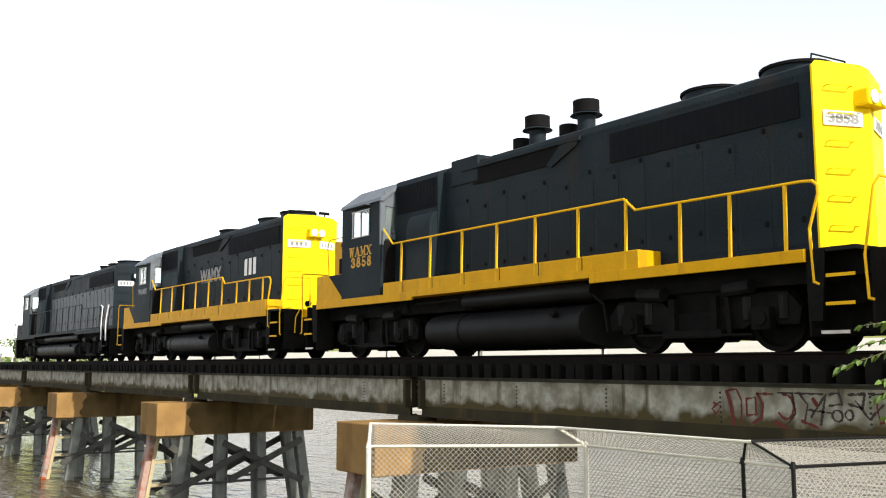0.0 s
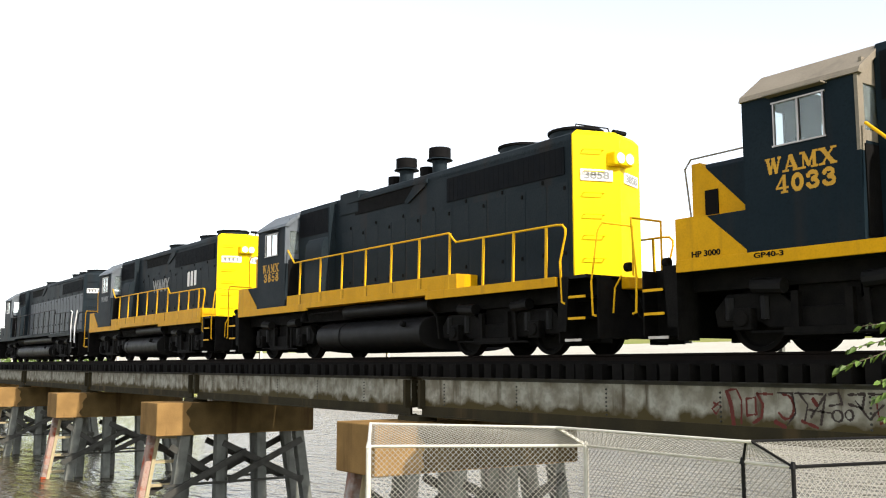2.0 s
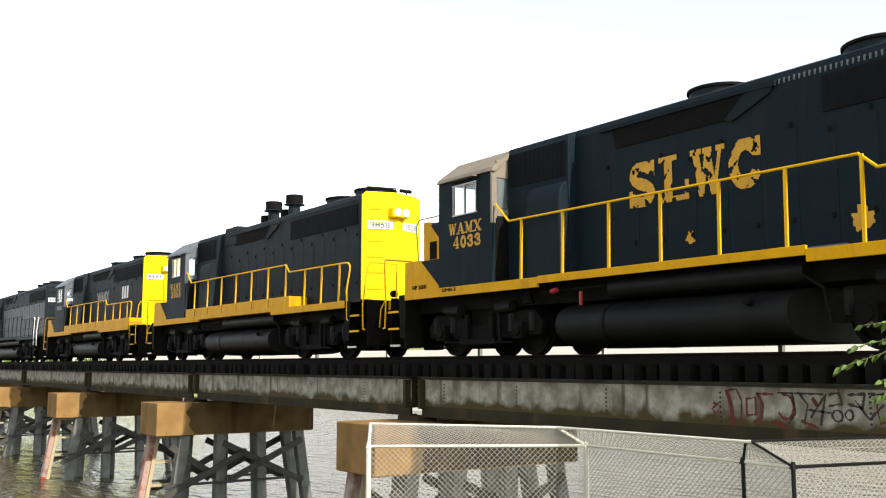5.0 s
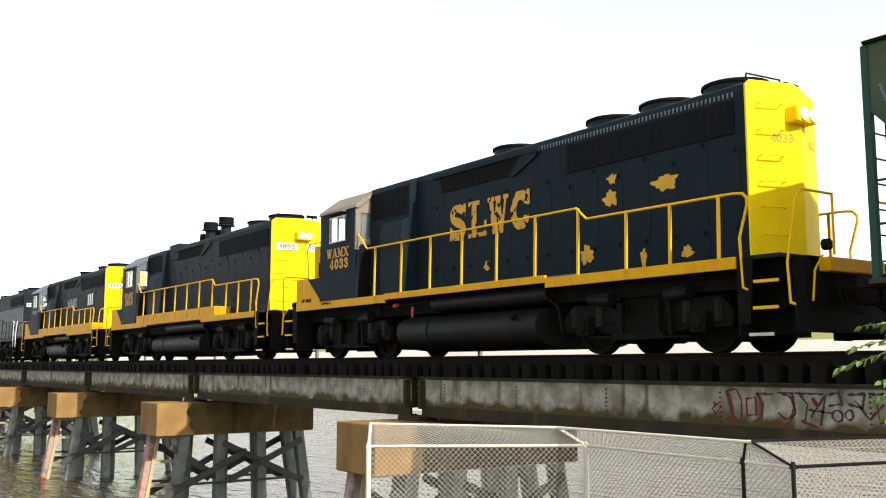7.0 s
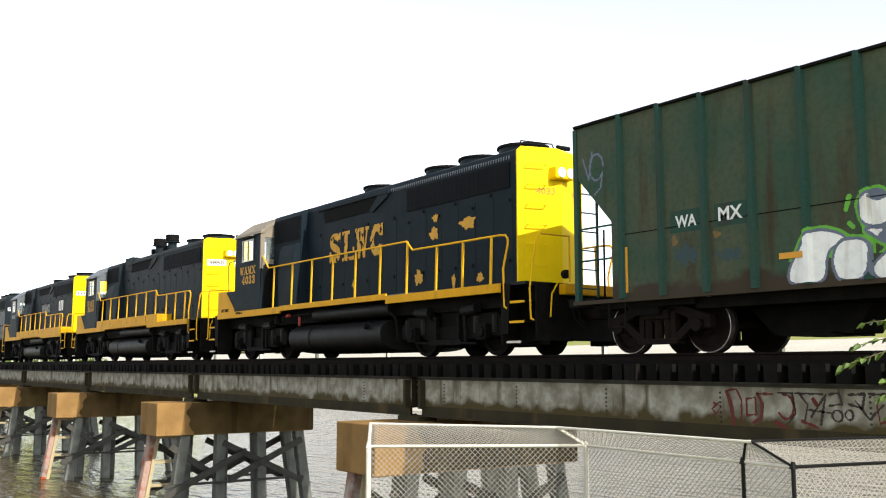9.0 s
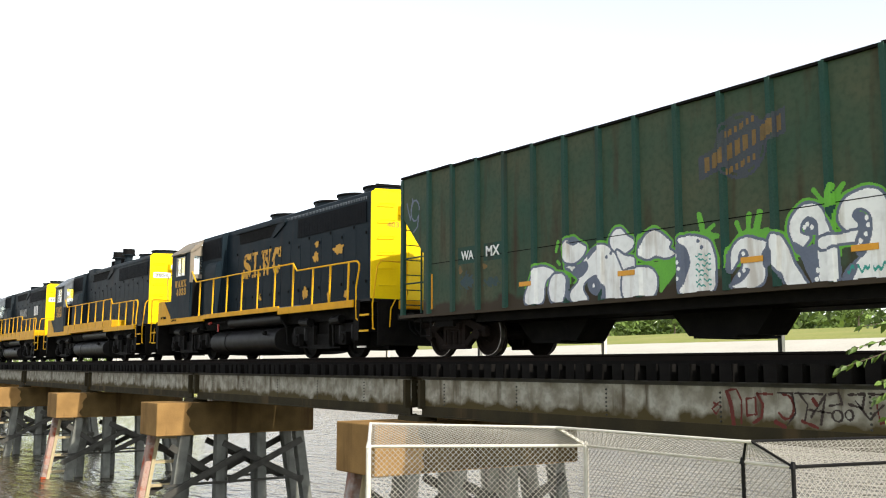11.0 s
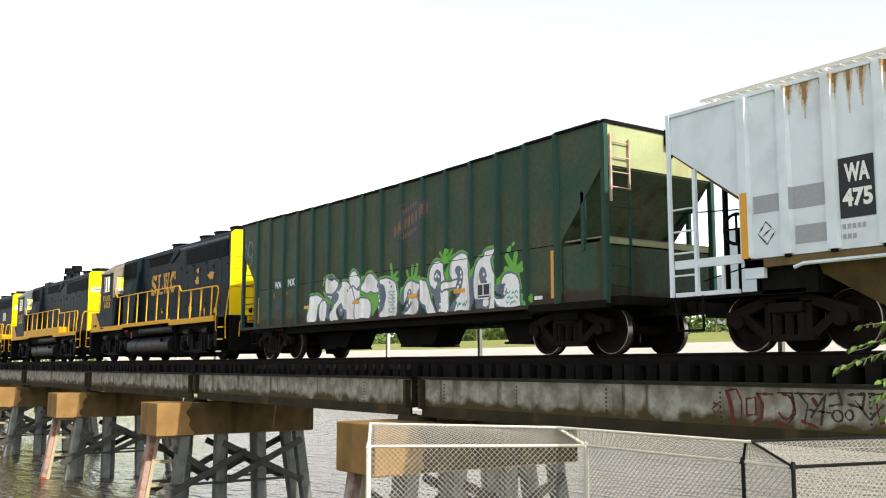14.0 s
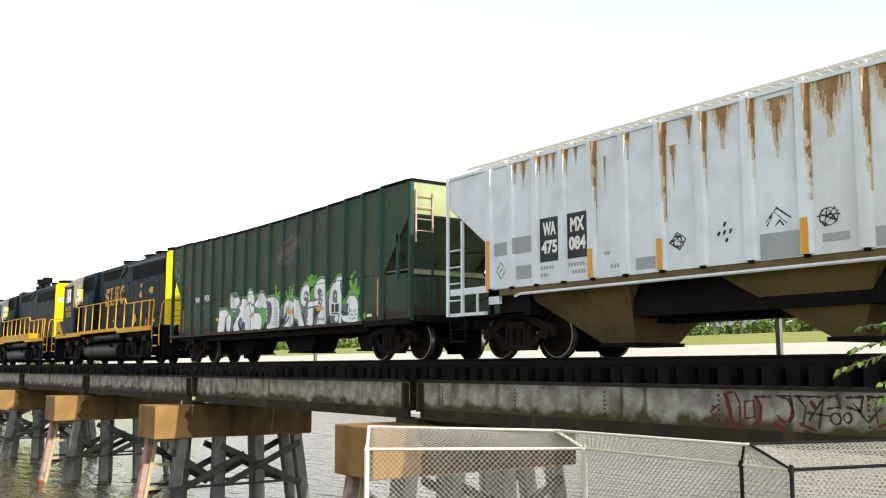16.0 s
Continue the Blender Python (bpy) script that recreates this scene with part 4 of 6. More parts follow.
    loco_truck(e, rc - (0.3 if six else 0), axles, half)
    loco_truck(e, fc + (0.3 if six else 0), axles, half)
    return e


def build_locomotives():
    a = locomotive(0, "navy diesel locomotive with yellow rear end and handrails", NAVY, TANROOF, YELLOW, YEND, RAILY, 0, (-0.9, -2.4, -3.85, -6.9), boards=False, red_valves=True, number="4033")
    slab_letters("lettering", "WAMX", -13.16, -11.97, 2.63, 2.88, -1.556, LETTER, a, 0.03)
    slab_letters("lettering", "4033", -13.0, -11.98, 2.32, 2.59, -1.556, LETTER, a, 0.08)
    letters("small_lettering", "HP 3000", -14.62, -14.05, 1.52, 1.62, -1.55, GRIME, a, 0.02)
    letters("small_lettering", "GP40-3", -13.42, -12.9, 1.40, 1.48, -1.565, GRIME, a, 0.02)
    rng = np.random.default_rng(4)
    for (x, z, w, h) in ((-3.05, 3.27, 0.13, 0.11), (-3.1, 2.9, 0.2, 0.17), (-1.75, 3.0, 0.32, 0.16), (-3.75, 1.9, 0.2, 0.2), (-2.3, 1.7, 0.08, 0.2), (-6.9, 1.95, 0.1, 0.12), (-1.3, 1.72, 0.14, 0.12)):
        ph = rng.uniform(0, 6, 4)
        def chip(X, Z, x=x, z=z, w=w, h=h, ph=ph):
            a = np.arctan2((Z - z) / h, (X - x) / w)
            return np.hypot((X - x) / w, (Z - z) / h) < 0.85 + 0.1 * np.sin(3 * a + ph[0]) + 0.1 * np.sin(5 * a + ph[2]) + 0.1 * np.sin(8 * a + ph[1])
        sprayed("paint_chip", chip, x - 0.5, x + 0.5, z - 0.4, z + 0.4, lambda q: -0.949, LETTER, a, "flaked patch of old yellow paint", 0.02)
    worn = lambda X, Z: (np.sin(8.3 * X + 3 * np.sin(5 * Z + X)) * np.sin(11 * Z + 4 * np.sin(4.7 * X)) + 0.45 * np.sin(29 * X + 5 * Z) * np.sin(23 * Z) + 0.25 * np.sin(67 * X) * np.sin(59 * Z + X)) > 0.52 + 0.55 * (Z - 2.9)
    slab_letters("large_lettering", "SLWC", -8.34, -5.38, 2.63, 3.46, -0.950, LETTER, a, 0.03, worn, "large flaking yellow slab-serif letters", 0.014)
    b = locomotive(-18.03, "faded black diesel locomotive with yellow rear end and stacks", NAVY2, GREYROOF, YELLOW, YEND, RAILY, 0, (-0.9, -2.6), True, True, boxed=True, number="3858")
    slab_letters("lettering", "WAMX", -13.16, -12.03, 2.55, 2.80, -1.556, LETTER, b, 0.03)
    slab_letters("lettering", "3858", -13.06, -12.03, 2.27, 2.53, -1.556, LETTER, b, 0.08)
    c = locomotive(-36.42, "dark grey diesel locomotive with bright yellow rear end", NAVY2, GREYROOF, YELLOW, YEND, RAILY, -0.9, (-0.9, -2.6, -6.9), False, True, deep_end=0.1)
    letters("lettering", "WAMX", -6.9, -4.9, 2.75, 3.25, -0.950, SILVER, c, 0.04)
    letters("lettering", "WAMX", -12.2, -11.1, 2.62, 2.86, -1.556, SILVER, c, 0.03)
    for x in (-2.9, -2.55, -2.2):
        part("worn_sticker", Shape().box(x, x + 0.22, -0.952, -0.945, 2.75, 3.3), WHITE, c)
    d = locomotive(-54.1, "slate blue six-axle diesel locomotive leading the train", NAVY2, GREYROOF, NAVY2, NAVY2, TANK, 2.9, (-0.9, -2.4, -3.85, -6.9), False, False, True, doors=GREYBLUE)
    for y, z in ((-0.5, 4.05), (-0.5, 3.15), (-0.5, 2.75)):
        part("end_stripe", Shape().box(0.04, 0.05, y - 0.3, y + 0.3, z - 0.03, z + 0.03), WHITE, d)
    part("step_guard", Shape().tube([(0.1, -1.53, 2.5), (0.36, -1.53, 2.42), (0.2, -1.53, 1.75), (0.24, -1.53, 0.95)], 0.03), WHITE, d, "white step handrail")
    part("step_guard", Shape().tube([(1.25, -1.53, 2.45), (0.9, -1.53, 1.7), (0.95, -1.53, 0.9)], 0.03), WHITE, d, "white step handrail")
    return [a, b, c, d]


def freight_truck(e, xc, tread=None):
    for dx in (-0.89, 0.89):
        wheelset(e, xc + dx, 0.457, RUST, tread)
    for side in (-1, 1):
        y0, y1 = sorted((side * 0.95, side * 1.1))
        ym = side * 1.03
        top = [(-1.15, 0.40), (-1.15, 0.62), (-0.95, 0.68), (-0.4, 0.86), (0.4, 0.86), (0.95, 0.68), (1.15, 0.62), (1.15, 0.40), (1.02, 0.40), (1.0, 0.54), (0.72, 0.56), (0.38, 0.70), (-0.38, 0.70), (-0.72, 0.56), (-1.0, 0.54), (-1.02, 0.40)]
        f = part("truck_frame", Shape().prism([(xc + a, z) for a, z in top], "y", y0, y1), RUST, e, "rusty cast truck side frame", 0.02)
        for k in (-1, 1):
            part("diagonal", Shape().beam((xc + k * 0.82, ym, 0.56), (xc + k * 0.38, ym, 0.22), 0.14, 0.13, (0, 1, 0)), RUST, f)
            part("column", Shape().box(xc + k * 0.36 - 0.05, xc + k * 0.36 + 0.05, y0, y1, 0.2, 0.75), RUST, f)
        part("spring_seat", Shape().box(xc - 0.46, xc + 0.46, *sorted((side * 0.93, side * 1.13)), 0.15, 0.25), RUST, f, bevel=0.02)
        for k in (-0.22, 0, 0.22):
            part("coil_spring", Shape().rod((xc + k, side * 1.04, 0.25), (xc + k, side * 1.04, 0.58), 0.085, 8), RUST, f)
        part("bolster_end", Shape().box(xc - 0.3, xc + 0.3, *sorted((side * 1.05, side * 1.17)), 0.58, 0.74), RUST, f, bevel=0.02)
        for dx in (-0.89, 0.89):
            part("bearing_cap", Shape().rod((xc + dx, side * 1.05, 0.46), (xc + dx, side * 1.16, 0.46), 0.11, 12), RUST, f, smooth=True)
    part("bolster", Shape().box(xc - 0.2, xc + 0.2, -1.1, 1.1, 0.55, 0.8), RUST, e)


RIBS = [3.56 + 0.916 * i for i in range(16)]
CAR_OFF = 2.36


def build_green_car():
    e = thing("hopper_car", "weathered dark green ribbed hopper car with sprayed graffiti", "freight car", pose(rolled(0), TRACK, 0), "freight cars")
    def top(x):
        return 4.25 - 0.11 * max(0.0, 1 - ((x - 10.8) / 7.0) ** 2)
    prof = [(2.36, 4.22), (2.36, 3.35), (3.30, 2.35), (3.30, 0.94), (17.40, 0.94), (17.40, 2.12), (18.56, 3.45), (18.56, 4.22)] + [(x, top(x)) for x in np.linspace(17.5, 3.5, 15)]
    for side in (-1, 1):
        y0, y1 = sorted((side * 1.47, side * 1.5))
        part("side_sheet", Shape().prism(prof, "y", y0, y1), GREEN, e, "stained dark green side sheet")
        for x in RIBS:
            ya, yb = side * 1.5, side * 1.57
            part("rib", Shape().prism([(x - 0.075, ya), (x - 0.04, yb), (x + 0.04, yb), (x + 0.075, ya)], "z", 0.95, top(x)), GREENRIB, e)
        for i, (xa, xb) in enumerate(zip([2.4] + RIBS, RIBS + [18.5])):
            xm = (xa + xb) / 2
            part("top_chord", Shape().box(xa, xb, *sorted((side * 1.46, side * 1.56)), top(xm) - 0.035, top(xm) + 0.01), GRIME, e)
        part("side_sill", Shape().box(2.3, 16.45, *sorted((side * 1.4, side * 1.525)), 0.89, 0.96), GREEN, e)
        part("end_sill_beam", Shape().box(16.45, 18.6, *sorted((side * 1.4, side * 1.527)), 0.82, 0.96), GRIME, e)
        for x in (2.40, 18.56):
            part("corner_post", Shape().box(x - 0.05, x + 0.05, *sorted((side * 1.42, side * 1.52)), 0.9, 4.2), GREENRIB, e)
        part("shear_panel", Shape().box(17.42, 18.52, *sorted((side * 1.44, side * 1.47)), 0.94, 2.03), GREEN, e)
        part("stay", Shape().box(17.95, 18.03, *sorted((side * 1.42, side * 1.5)), 1.9, 3.0), GREENRIB, e)
        for z in (1.7, 2.3):
            part("grab_rail", Shape().tube([(2.42, side * 1.45, z), (3.3, side * 1.45, z)], 0.02), GREENRIB, e)
    for x, a, b in ((2.4, 3.33, 4.22), (18.56, 3.43, 4.22)):
        # end walls carry sunlight in their pale colour
        part("end_wall", Shape().box(x - 0.03, x + 0.03, -1.46, 1.46, a, b), GREENLIT, e, "end wall with sunlight painted in as pale green")
        part("end_sill", Shape().box(x - 0.35, x + 0.35, -1.4, 1.4, 0.86, 1.02), GRIME, e)
    def slope(x0, z0, x1, z1):
        return Shape().add([(x0, -1.46, z0), (x0, 1.46, z0), (x1, 1.46, z1), (x1, -1.46, z1), (x0, -1.46, z0 - 0.05), (x0, 1.46, z0 - 0.05), (x1, 1.46, z1 - 0.05), (x1, -1.46, z1 - 0.05)],
                           [(0, 1, 2, 3), (4, 7, 6, 5), (0, 4, 5, 1), (2, 6, 7, 3), (0, 3, 7, 4), (1, 5, 6, 2)])
    part("slope_sheet", slope(2.4, 3.35, 5.2, 0.95), GREEN, e)
    part("slope_sheet", slope(18.56, 3.45, 15.7, 0.95), GREEN, e, "rust-streaked end slope sheet")
    part("end_panel", Shape().box(18.44, 18.5, -1.44, 1.44, 1.0, 2.0), GREEN, e, "stained lower end panel")
    # bright strip of sun on the end, done with a pale lip
    part("end_lip", Shape().box(18.45, 18.51, -1.44, 1.44, 2.0, 2.1), GREENLIT, e, "lip of the end shelf, coloured pale for sunlight")
    part("roof_bracket", Shape().box(18.6, 18.78, 0.1, 1.2, 3.98, 4.3).beam((18.65, 0.3, 4.0), (18.6, 0.3, 3.75), 0.05, 0.05, (0, 1, 0)), GRIME, e, "dark bracket on the end wall", 0.02)
    # tan here paints the sunlit look of the shelf
    part("end_shelf", Shape().box(17.45, 18.5, -1.44, 1.44, 2.10, 2.13), TANROOF, e, "end shelf coloured tan for its sunlit look")
    part("top_rim", Shape().box(18.5, 18.62, -1.5, 1.5, 4.20, 4.27), GRIME, e)
    part("end_plate", Shape().box(17.3, 17.36, -1.4, 1.4, 0.95, 2.0), BELLY, e)
    part("end_beam", Shape().box(18.35, 18.5, -1.4, 1.4, 1.97, 2.09), BELLY, e)
    for k in (-0.9, -0.3, 0.3, 0.9):
        part("end_stay", Shape().beam((18.45, k, 1.0), (18.45, k, 3.35), 0.06, 0.08), GREENRIB, e)
    for x, s in ((18.56, 1), (2.4, -1)):
        lad = part("ladder", Shape().box(*sorted((x + s * 0.05, x + s * 0.09)), -1.40, -1.36, 2.75, 4.0).box(*sorted((x + s * 0.05, x + s * 0.09)), -0.92, -0.885, 3.0, 3.95), PEEL if s > 0 else GREENRIB, e, "end ladder with peeling paint" if s > 0 else "")
        for i in range(4):
            part("rung", Shape().rod((x + s * 0.08, -1.38, 3.02 + 0.28 * i), (x + s * 0.08, -0.9, 3.02 + 0.28 * i), 0.013, 6), PEEL if s > 0 else GREENRIB, lad)
        part("lower_rail", Shape().box(*sorted((x + s * 0.05, x + s * 0.09)), -0.92, -0.885, 0.95, 3.0), GREENRIB, lad)
        for i in range(5):
            part("rung", Shape().rod((x + s * 0.08, -1.38, 1.22 + 0.36 * i), (x + s * 0.08, -0.9, 1.22 + 0.36 * i), 0.013, 6), GREENRIB, lad)
    part("center_sill", Shape().box(1.75, 19.2, -0.25, 0.25, 0.70, 0.95), GRIME, e)
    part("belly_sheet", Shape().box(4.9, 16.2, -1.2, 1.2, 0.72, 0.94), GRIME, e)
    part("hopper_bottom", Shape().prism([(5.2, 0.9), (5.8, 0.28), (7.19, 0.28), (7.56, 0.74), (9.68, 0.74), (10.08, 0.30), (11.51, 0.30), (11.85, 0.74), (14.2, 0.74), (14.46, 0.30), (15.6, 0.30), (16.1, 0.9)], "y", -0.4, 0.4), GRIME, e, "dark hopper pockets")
    for x in (6.5, 10.8, 15.0):
        part("gate_bar", Shape().box(x - 0.45, x + 0.45, -0.6, 0.6, 0.25, 0.30), GRIME, e)
    for x, s in ((1.75, -1), (19.2, 1)):
        part("coupler", Shape().box(*sorted((x, x + s * 0.35)), -0.1, 0.1, 0.76, 0.96).box(*sorted((x + s * 0.3, x + s * 0.5)), -0.16, 0.2, 0.7, 1.02), RUST, e, bevel=0.03)
    for x0, x1 in ((2.6, 4.95), (16.1, 18.3)):
        part("bolster_plate", Shape().box(x0, x1, -1.3, 1.3, 0.80, 0.93), GRIME, e)
        part("bolster_plate", Shape().box((x0 + x1) / 2 - 0.35, (x0 + x1) / 2 + 0.35, -1.25, 1.25, 0.66, 0.80), GRIME, e)
    part("brake_wheel_rod", Shape().rod((2.2, -0.6, 1.0), (2.2, -0.6, 2.4), 0.02, 6), GRIME, e)
    part("sill_step", Shape().tube([(3.2, -1.5, 0.9), (3.2, -1.5, 0.45), (3.6, -1.5, 0.45), (3.6, -1.5, 0.9)], 0.018), GRIME, e)
    freight_truck(e, 3.95)
    freight_truck(e, 17.1)
    for x, z0, z1 in ((3.62, 1.05, 1.85), (17.17, 1.06, 1.98)):
        part("reflector", Shape().box(x - 0.06, x + 0.06, -1.512, -1.5, z0, z1), ORANGE, e, "upright orange reflective strip")
    for x in (6.95, 9.67, 12.29, 14.13):
        part("reflector", Shape().box(x - 0.2, x + 0.2, -1.52, -1.508, 1.35, 1.44), ORANGE, e, "orange reflective strip")
    def depth(x):
        """The face of the side, out over the ribs."""
        d = min(abs(x - r) for r in RIBS)
        return -1.504 - 0.07 * (1 if d < 0.045 else 0 if d > 0.08 else (0.08 - d) / 0.035)
    for x0, x1 in ((4.66, 5.32), (5.58, 6.2)):
        part("repainted_patch", Shape().box(x0, x1, -1.5025, -1.5, 1.97, 2.34), GREENRIB, e, "repainted teal patch")
    for name, m, (a, b), (w, h) in (("faded_spray", FADED_BLUE, (4.98, 1.58), (0.24, 0.2)), ("faded_spray", FADED_BLUE, (5.85, 1.52), (0.28, 0.12)), ("faded_spray", OCHRE, (4.74, 1.84), (0.07, 0.08)), ("faded_spray", OCHRE, (5.62, 1.86), (0.09, 0.06))):
        sprayed(name, lambda x, z: np.hypot((x - a) / w, (z - b) / h) + 0.35 * np.sin(31 * x + 4 * np.sin(9 * z)) * np.sin(27 * z) < 0.85, a - 0.4, a + 0.4, b - 0.3, b + 0.3, lambda x: depth(x) + 0.001, m, e, "faded old spray paint", 0.02)
    letters("lettering", "WA", 4.78, 5.22, 2.05, 2.25, -1.504, WHITE, e, 0.02)
    letters("lettering", "MX", 5.66, 6.12, 2.06, 2.28, -1.504, WHITE, e, 0.02)
    part("white_plate", Shape().box(16.62, 16.85, -1.51, -1.5, 1.06, 1.13), WHITE, e)
    # sprayed graffiti that wraps over the ribs
    shapes = {1: [], 2: [], 3: []}
    leaves = []

    def smooth(pts, n=4):
        """A closed curve through pts."""
        q, m = [], len(pts)
        for i in range(m):
            p0, p1, p2, p3 = (np.array(pts[(i + k) % m]) for k in (-1, 0, 1, 2))
            for k in range(n):
                t = k / n
                q.append(tuple(0.5 * (2 * p1 + (p2 - p0) * t + (2 * p0 - 5 * p1 + 4 * p2 - p3) * t * t + (3 * p1 - p0 - 3 * p2 + p3) * t ** 3)))
        return q + q[:1]

    def blob(layer, pts):
        curve = smooth(pts)
        edge = stroke(curve)

        def signed(x, z):
            odd = np.zeros(x.shape, bool)
            for (ax, az), (bx, bz) in zip(curve, curve[1:]):
                if az != bz:
                    odd ^= ((az > z) != (bz > z)) & (x < (bx - ax) * (z - az) / (bz - az) + ax)
            return np.where(odd, -1.0, 1.0) * edge(x, z)
        shapes[layer].append(signed)

    white_shape = lambda *pts: blob(3, pts)
    slate_shape = lambda *pts: blob(2, pts)
    green_shape = lambda *pts: blob(1, pts)
    green_leaf = lambda p, q, r: leaves.append((stroke([p, q]), r))
    white_shape((6.90, 1.07), (6.99, 1.32), (7.19, 1.63), (7.43, 1.71), (7.66, 1.64), (7.81, 1.53), (7.60, 1.44), (7.51, 1.27), (7.45, 1.03), (7.26, 0.96), (6.99, 0.98))
    white_shape((7.66, 1.04), (7.62, 1.32), (7.77, 1.51), (8.04, 1.52), (8.18, 1.39), (8.14, 1.07), (7.93, 0.97), (7.75, 0.98))
    white_shape((8.10, 1.81), (8.06, 1.99), (8.18, 2.13), (8.34, 2.15), (8.50, 2.04), (8.68, 1.95), (8.58, 1.80), (8.40, 1.69), (8.22, 1.69))
    white_shape((8.18, 1.63), (8.50, 1.63), (8.78, 1.85), (9.08, 1.95), (9.31, 1.87), (9.49, 1.67), (9.63, 1.45), (9.58, 0.93), (9.16, 0.92), (9.13, 1.19), (8.92, 1.41), (8.69, 1.35), (8.58, 1.19), (8.69, 0.97), (8.30, 0.95), (8.22, 1.13), (8.46, 1.37))
    white_shape((9.27, 1.95), (9.31, 2.09), (9.44, 2.19), (9.58, 2.18), (9.73, 2.05), (9.87, 1.94), (9.81, 1.80), (9.58, 1.74), (9.36, 1.82))
    white_shape((9.43, 1.81), (9.63, 1.71), (9.83, 1.67), (9.95, 1.57), (9.88, 1.47), (9.70, 1.41), (9.57, 1.50))
    white_shape((9.57, 1.37), (9.91, 1.47), (10.19, 1.44), (10.36, 1.31), (10.35, 1.07), (10.25, 0.94), (9.97, 0.92), (9.60, 0.93))
    white_shape((10.02, 1.67), (10.06, 1.93), (10.20, 2.06), (10.37, 2.07), (10.54, 1.96), (10.70, 1.84), (10.65, 1.73), (10.79, 1.63), (10.59, 1.58), (10.36, 1.62), (10.17, 1.59))
    white_shape((10.89, 1.84), (11.05, 1.89), (11.27, 1.87), (11.47, 1.77), (11.57, 1.58), (11.60, 1.31), (11.56, 0.99), (11.31, 0.94), (10.92, 0.96), (10.98, 1.23), (11.09, 1.46), (11.02, 1.68))
    white_shape((11.89, 1.24), (11.90, 1.55), (12.05, 1.71), (12.23, 1.75), (12.39, 1.70), (12.56, 1.62), (12.47, 1.47), (12.52, 1.25), (12.48, 1.03), (12.26, 0.96), (11.92, 0.98), (11.96, 1.13), (12.11, 1.28), (12.09, 1.46))
    white_shape((12.59, 1.62), (12.63, 1.74), (12.77, 1.73), (12.91, 1.56), (13.01, 1.31), (13.15, 1.06), (13.21, 0.94), (12.91, 0.94), (12.79, 1.15), (12.63, 1.36))
    white_shape((12.96, 1.78), (13.00, 1.95), (13.15, 2.10), (13.32, 2.12), (13.47, 2.05), (13.57, 1.89), (13.66, 1.69), (13.71, 1.45), (13.69, 0.91), (13.40, 0.92), (13.41, 1.18), (13.39, 1.47), (13.43, 1.68), (13.41, 1.84), (13.29, 1.93), (13.18, 1.86), (13.15, 1.72), (13.30, 1.63), (13.20, 1.51), (13.09, 1.44), (13.00, 1.61))
    white_shape((13.75, 1.82), (13.79, 2.01), (13.94, 2.16), (14.18, 2.21), (14.39, 2.14), (14.50, 1.97), (14.53, 1.74), (14.56, 0.92), (14.11, 0.91), (13.85, 0.92), (13.93, 1.15), (14.08, 1.28), (14.20, 1.50), (14.25, 1.75), (14.17, 1.90), (14.03, 1.94), (13.96, 1.85), (14.05, 1.72), (13.94, 1.64), (13.82, 1.69))
    white_shape((13.43, 1.59), (13.74, 1.63), (14.09, 1.62), (14.04, 1.49), (13.74, 1.48), (13.45, 1.43))
    white_shape((14.65, 1.73), (14.72, 1.90), (14.86, 2.02), (14.99, 2.07), (15.04, 2.17), (15.21, 2.18), (15.38, 2.19), (15.29, 2.08), (15.22, 1.98), (15.27, 1.79), (15.37, 1.61), (15.39, 1.30), (15.39, 0.91), (15.15, 0.90), (15.14, 1.15), (14.71, 1.18), (14.63, 1.46))
    white_shape((14.95, 1.07), (15.00, 1.18), (15.12, 1.17), (15.16, 1.08), (15.08, 1.01), (14.99, 1.02))
    white_shape((15.58, 1.41), (15.62, 1.58), (15.75, 1.65), (15.92, 1.64), (16.08, 1.56), (16.16, 1.42), (16.16, 1.15), (16.14, 0.92), (15.66, 0.92), (15.49, 1.04), (15.41, 1.20), (15.52, 1.15), (15.66, 1.16), (15.74, 1.31), (15.68, 1.45))
    slate_shape((8.85, 1.41), (9.00, 1.33), (9.11, 1.19), (9.00, 1.05), (8.77, 1.11), (8.69, 1.28))
    slate_shape((8.38, 1.61), (8.66, 1.69), (8.70, 1.54), (8.50, 1.39), (8.30, 1.48))
    slate_shape((10.79, 1.70), (10.92, 1.77), (11.05, 1.57), (11.01, 1.30), (10.91, 1.02), (10.78, 1.15), (10.85, 1.42))
    slate_shape((12.02, 1.43), (12.08, 1.55), (12.19, 1.56), (12.22, 1.45), (12.11, 1.38))
    slate_shape((12.56, 1.55), (12.64, 1.46), (12.63, 1.32), (12.49, 1.25), (12.47, 1.41))
    slate_shape((11.92, 1.02), (11.98, 1.16), (12.15, 1.27), (12.24, 1.23), (12.09, 1.07))
    slate_shape((13.02, 1.58), (13.19, 1.49), (13.38, 1.51), (13.41, 1.18), (13.40, 0.92), (13.28, 1.00), (13.16, 1.28))
    slate_shape((13.19, 1.84), (13.30, 1.91), (13.41, 1.82), (13.41, 1.68), (13.30, 1.66), (13.19, 1.73))
    slate_shape((14.03, 1.91), (14.17, 1.87), (14.26, 1.71), (14.21, 1.48), (14.08, 1.27), (13.96, 1.41), (14.07, 1.70), (13.98, 1.84))
    slate_shape((13.78, 1.04), (13.91, 1.20), (14.02, 1.14), (13.90, 0.93), (13.78, 0.92))
    slate_shape((14.83, 1.69), (14.87, 1.81), (14.97, 1.85), (15.06, 1.77), (15.11, 1.55), (15.01, 1.47), (14.88, 1.52))
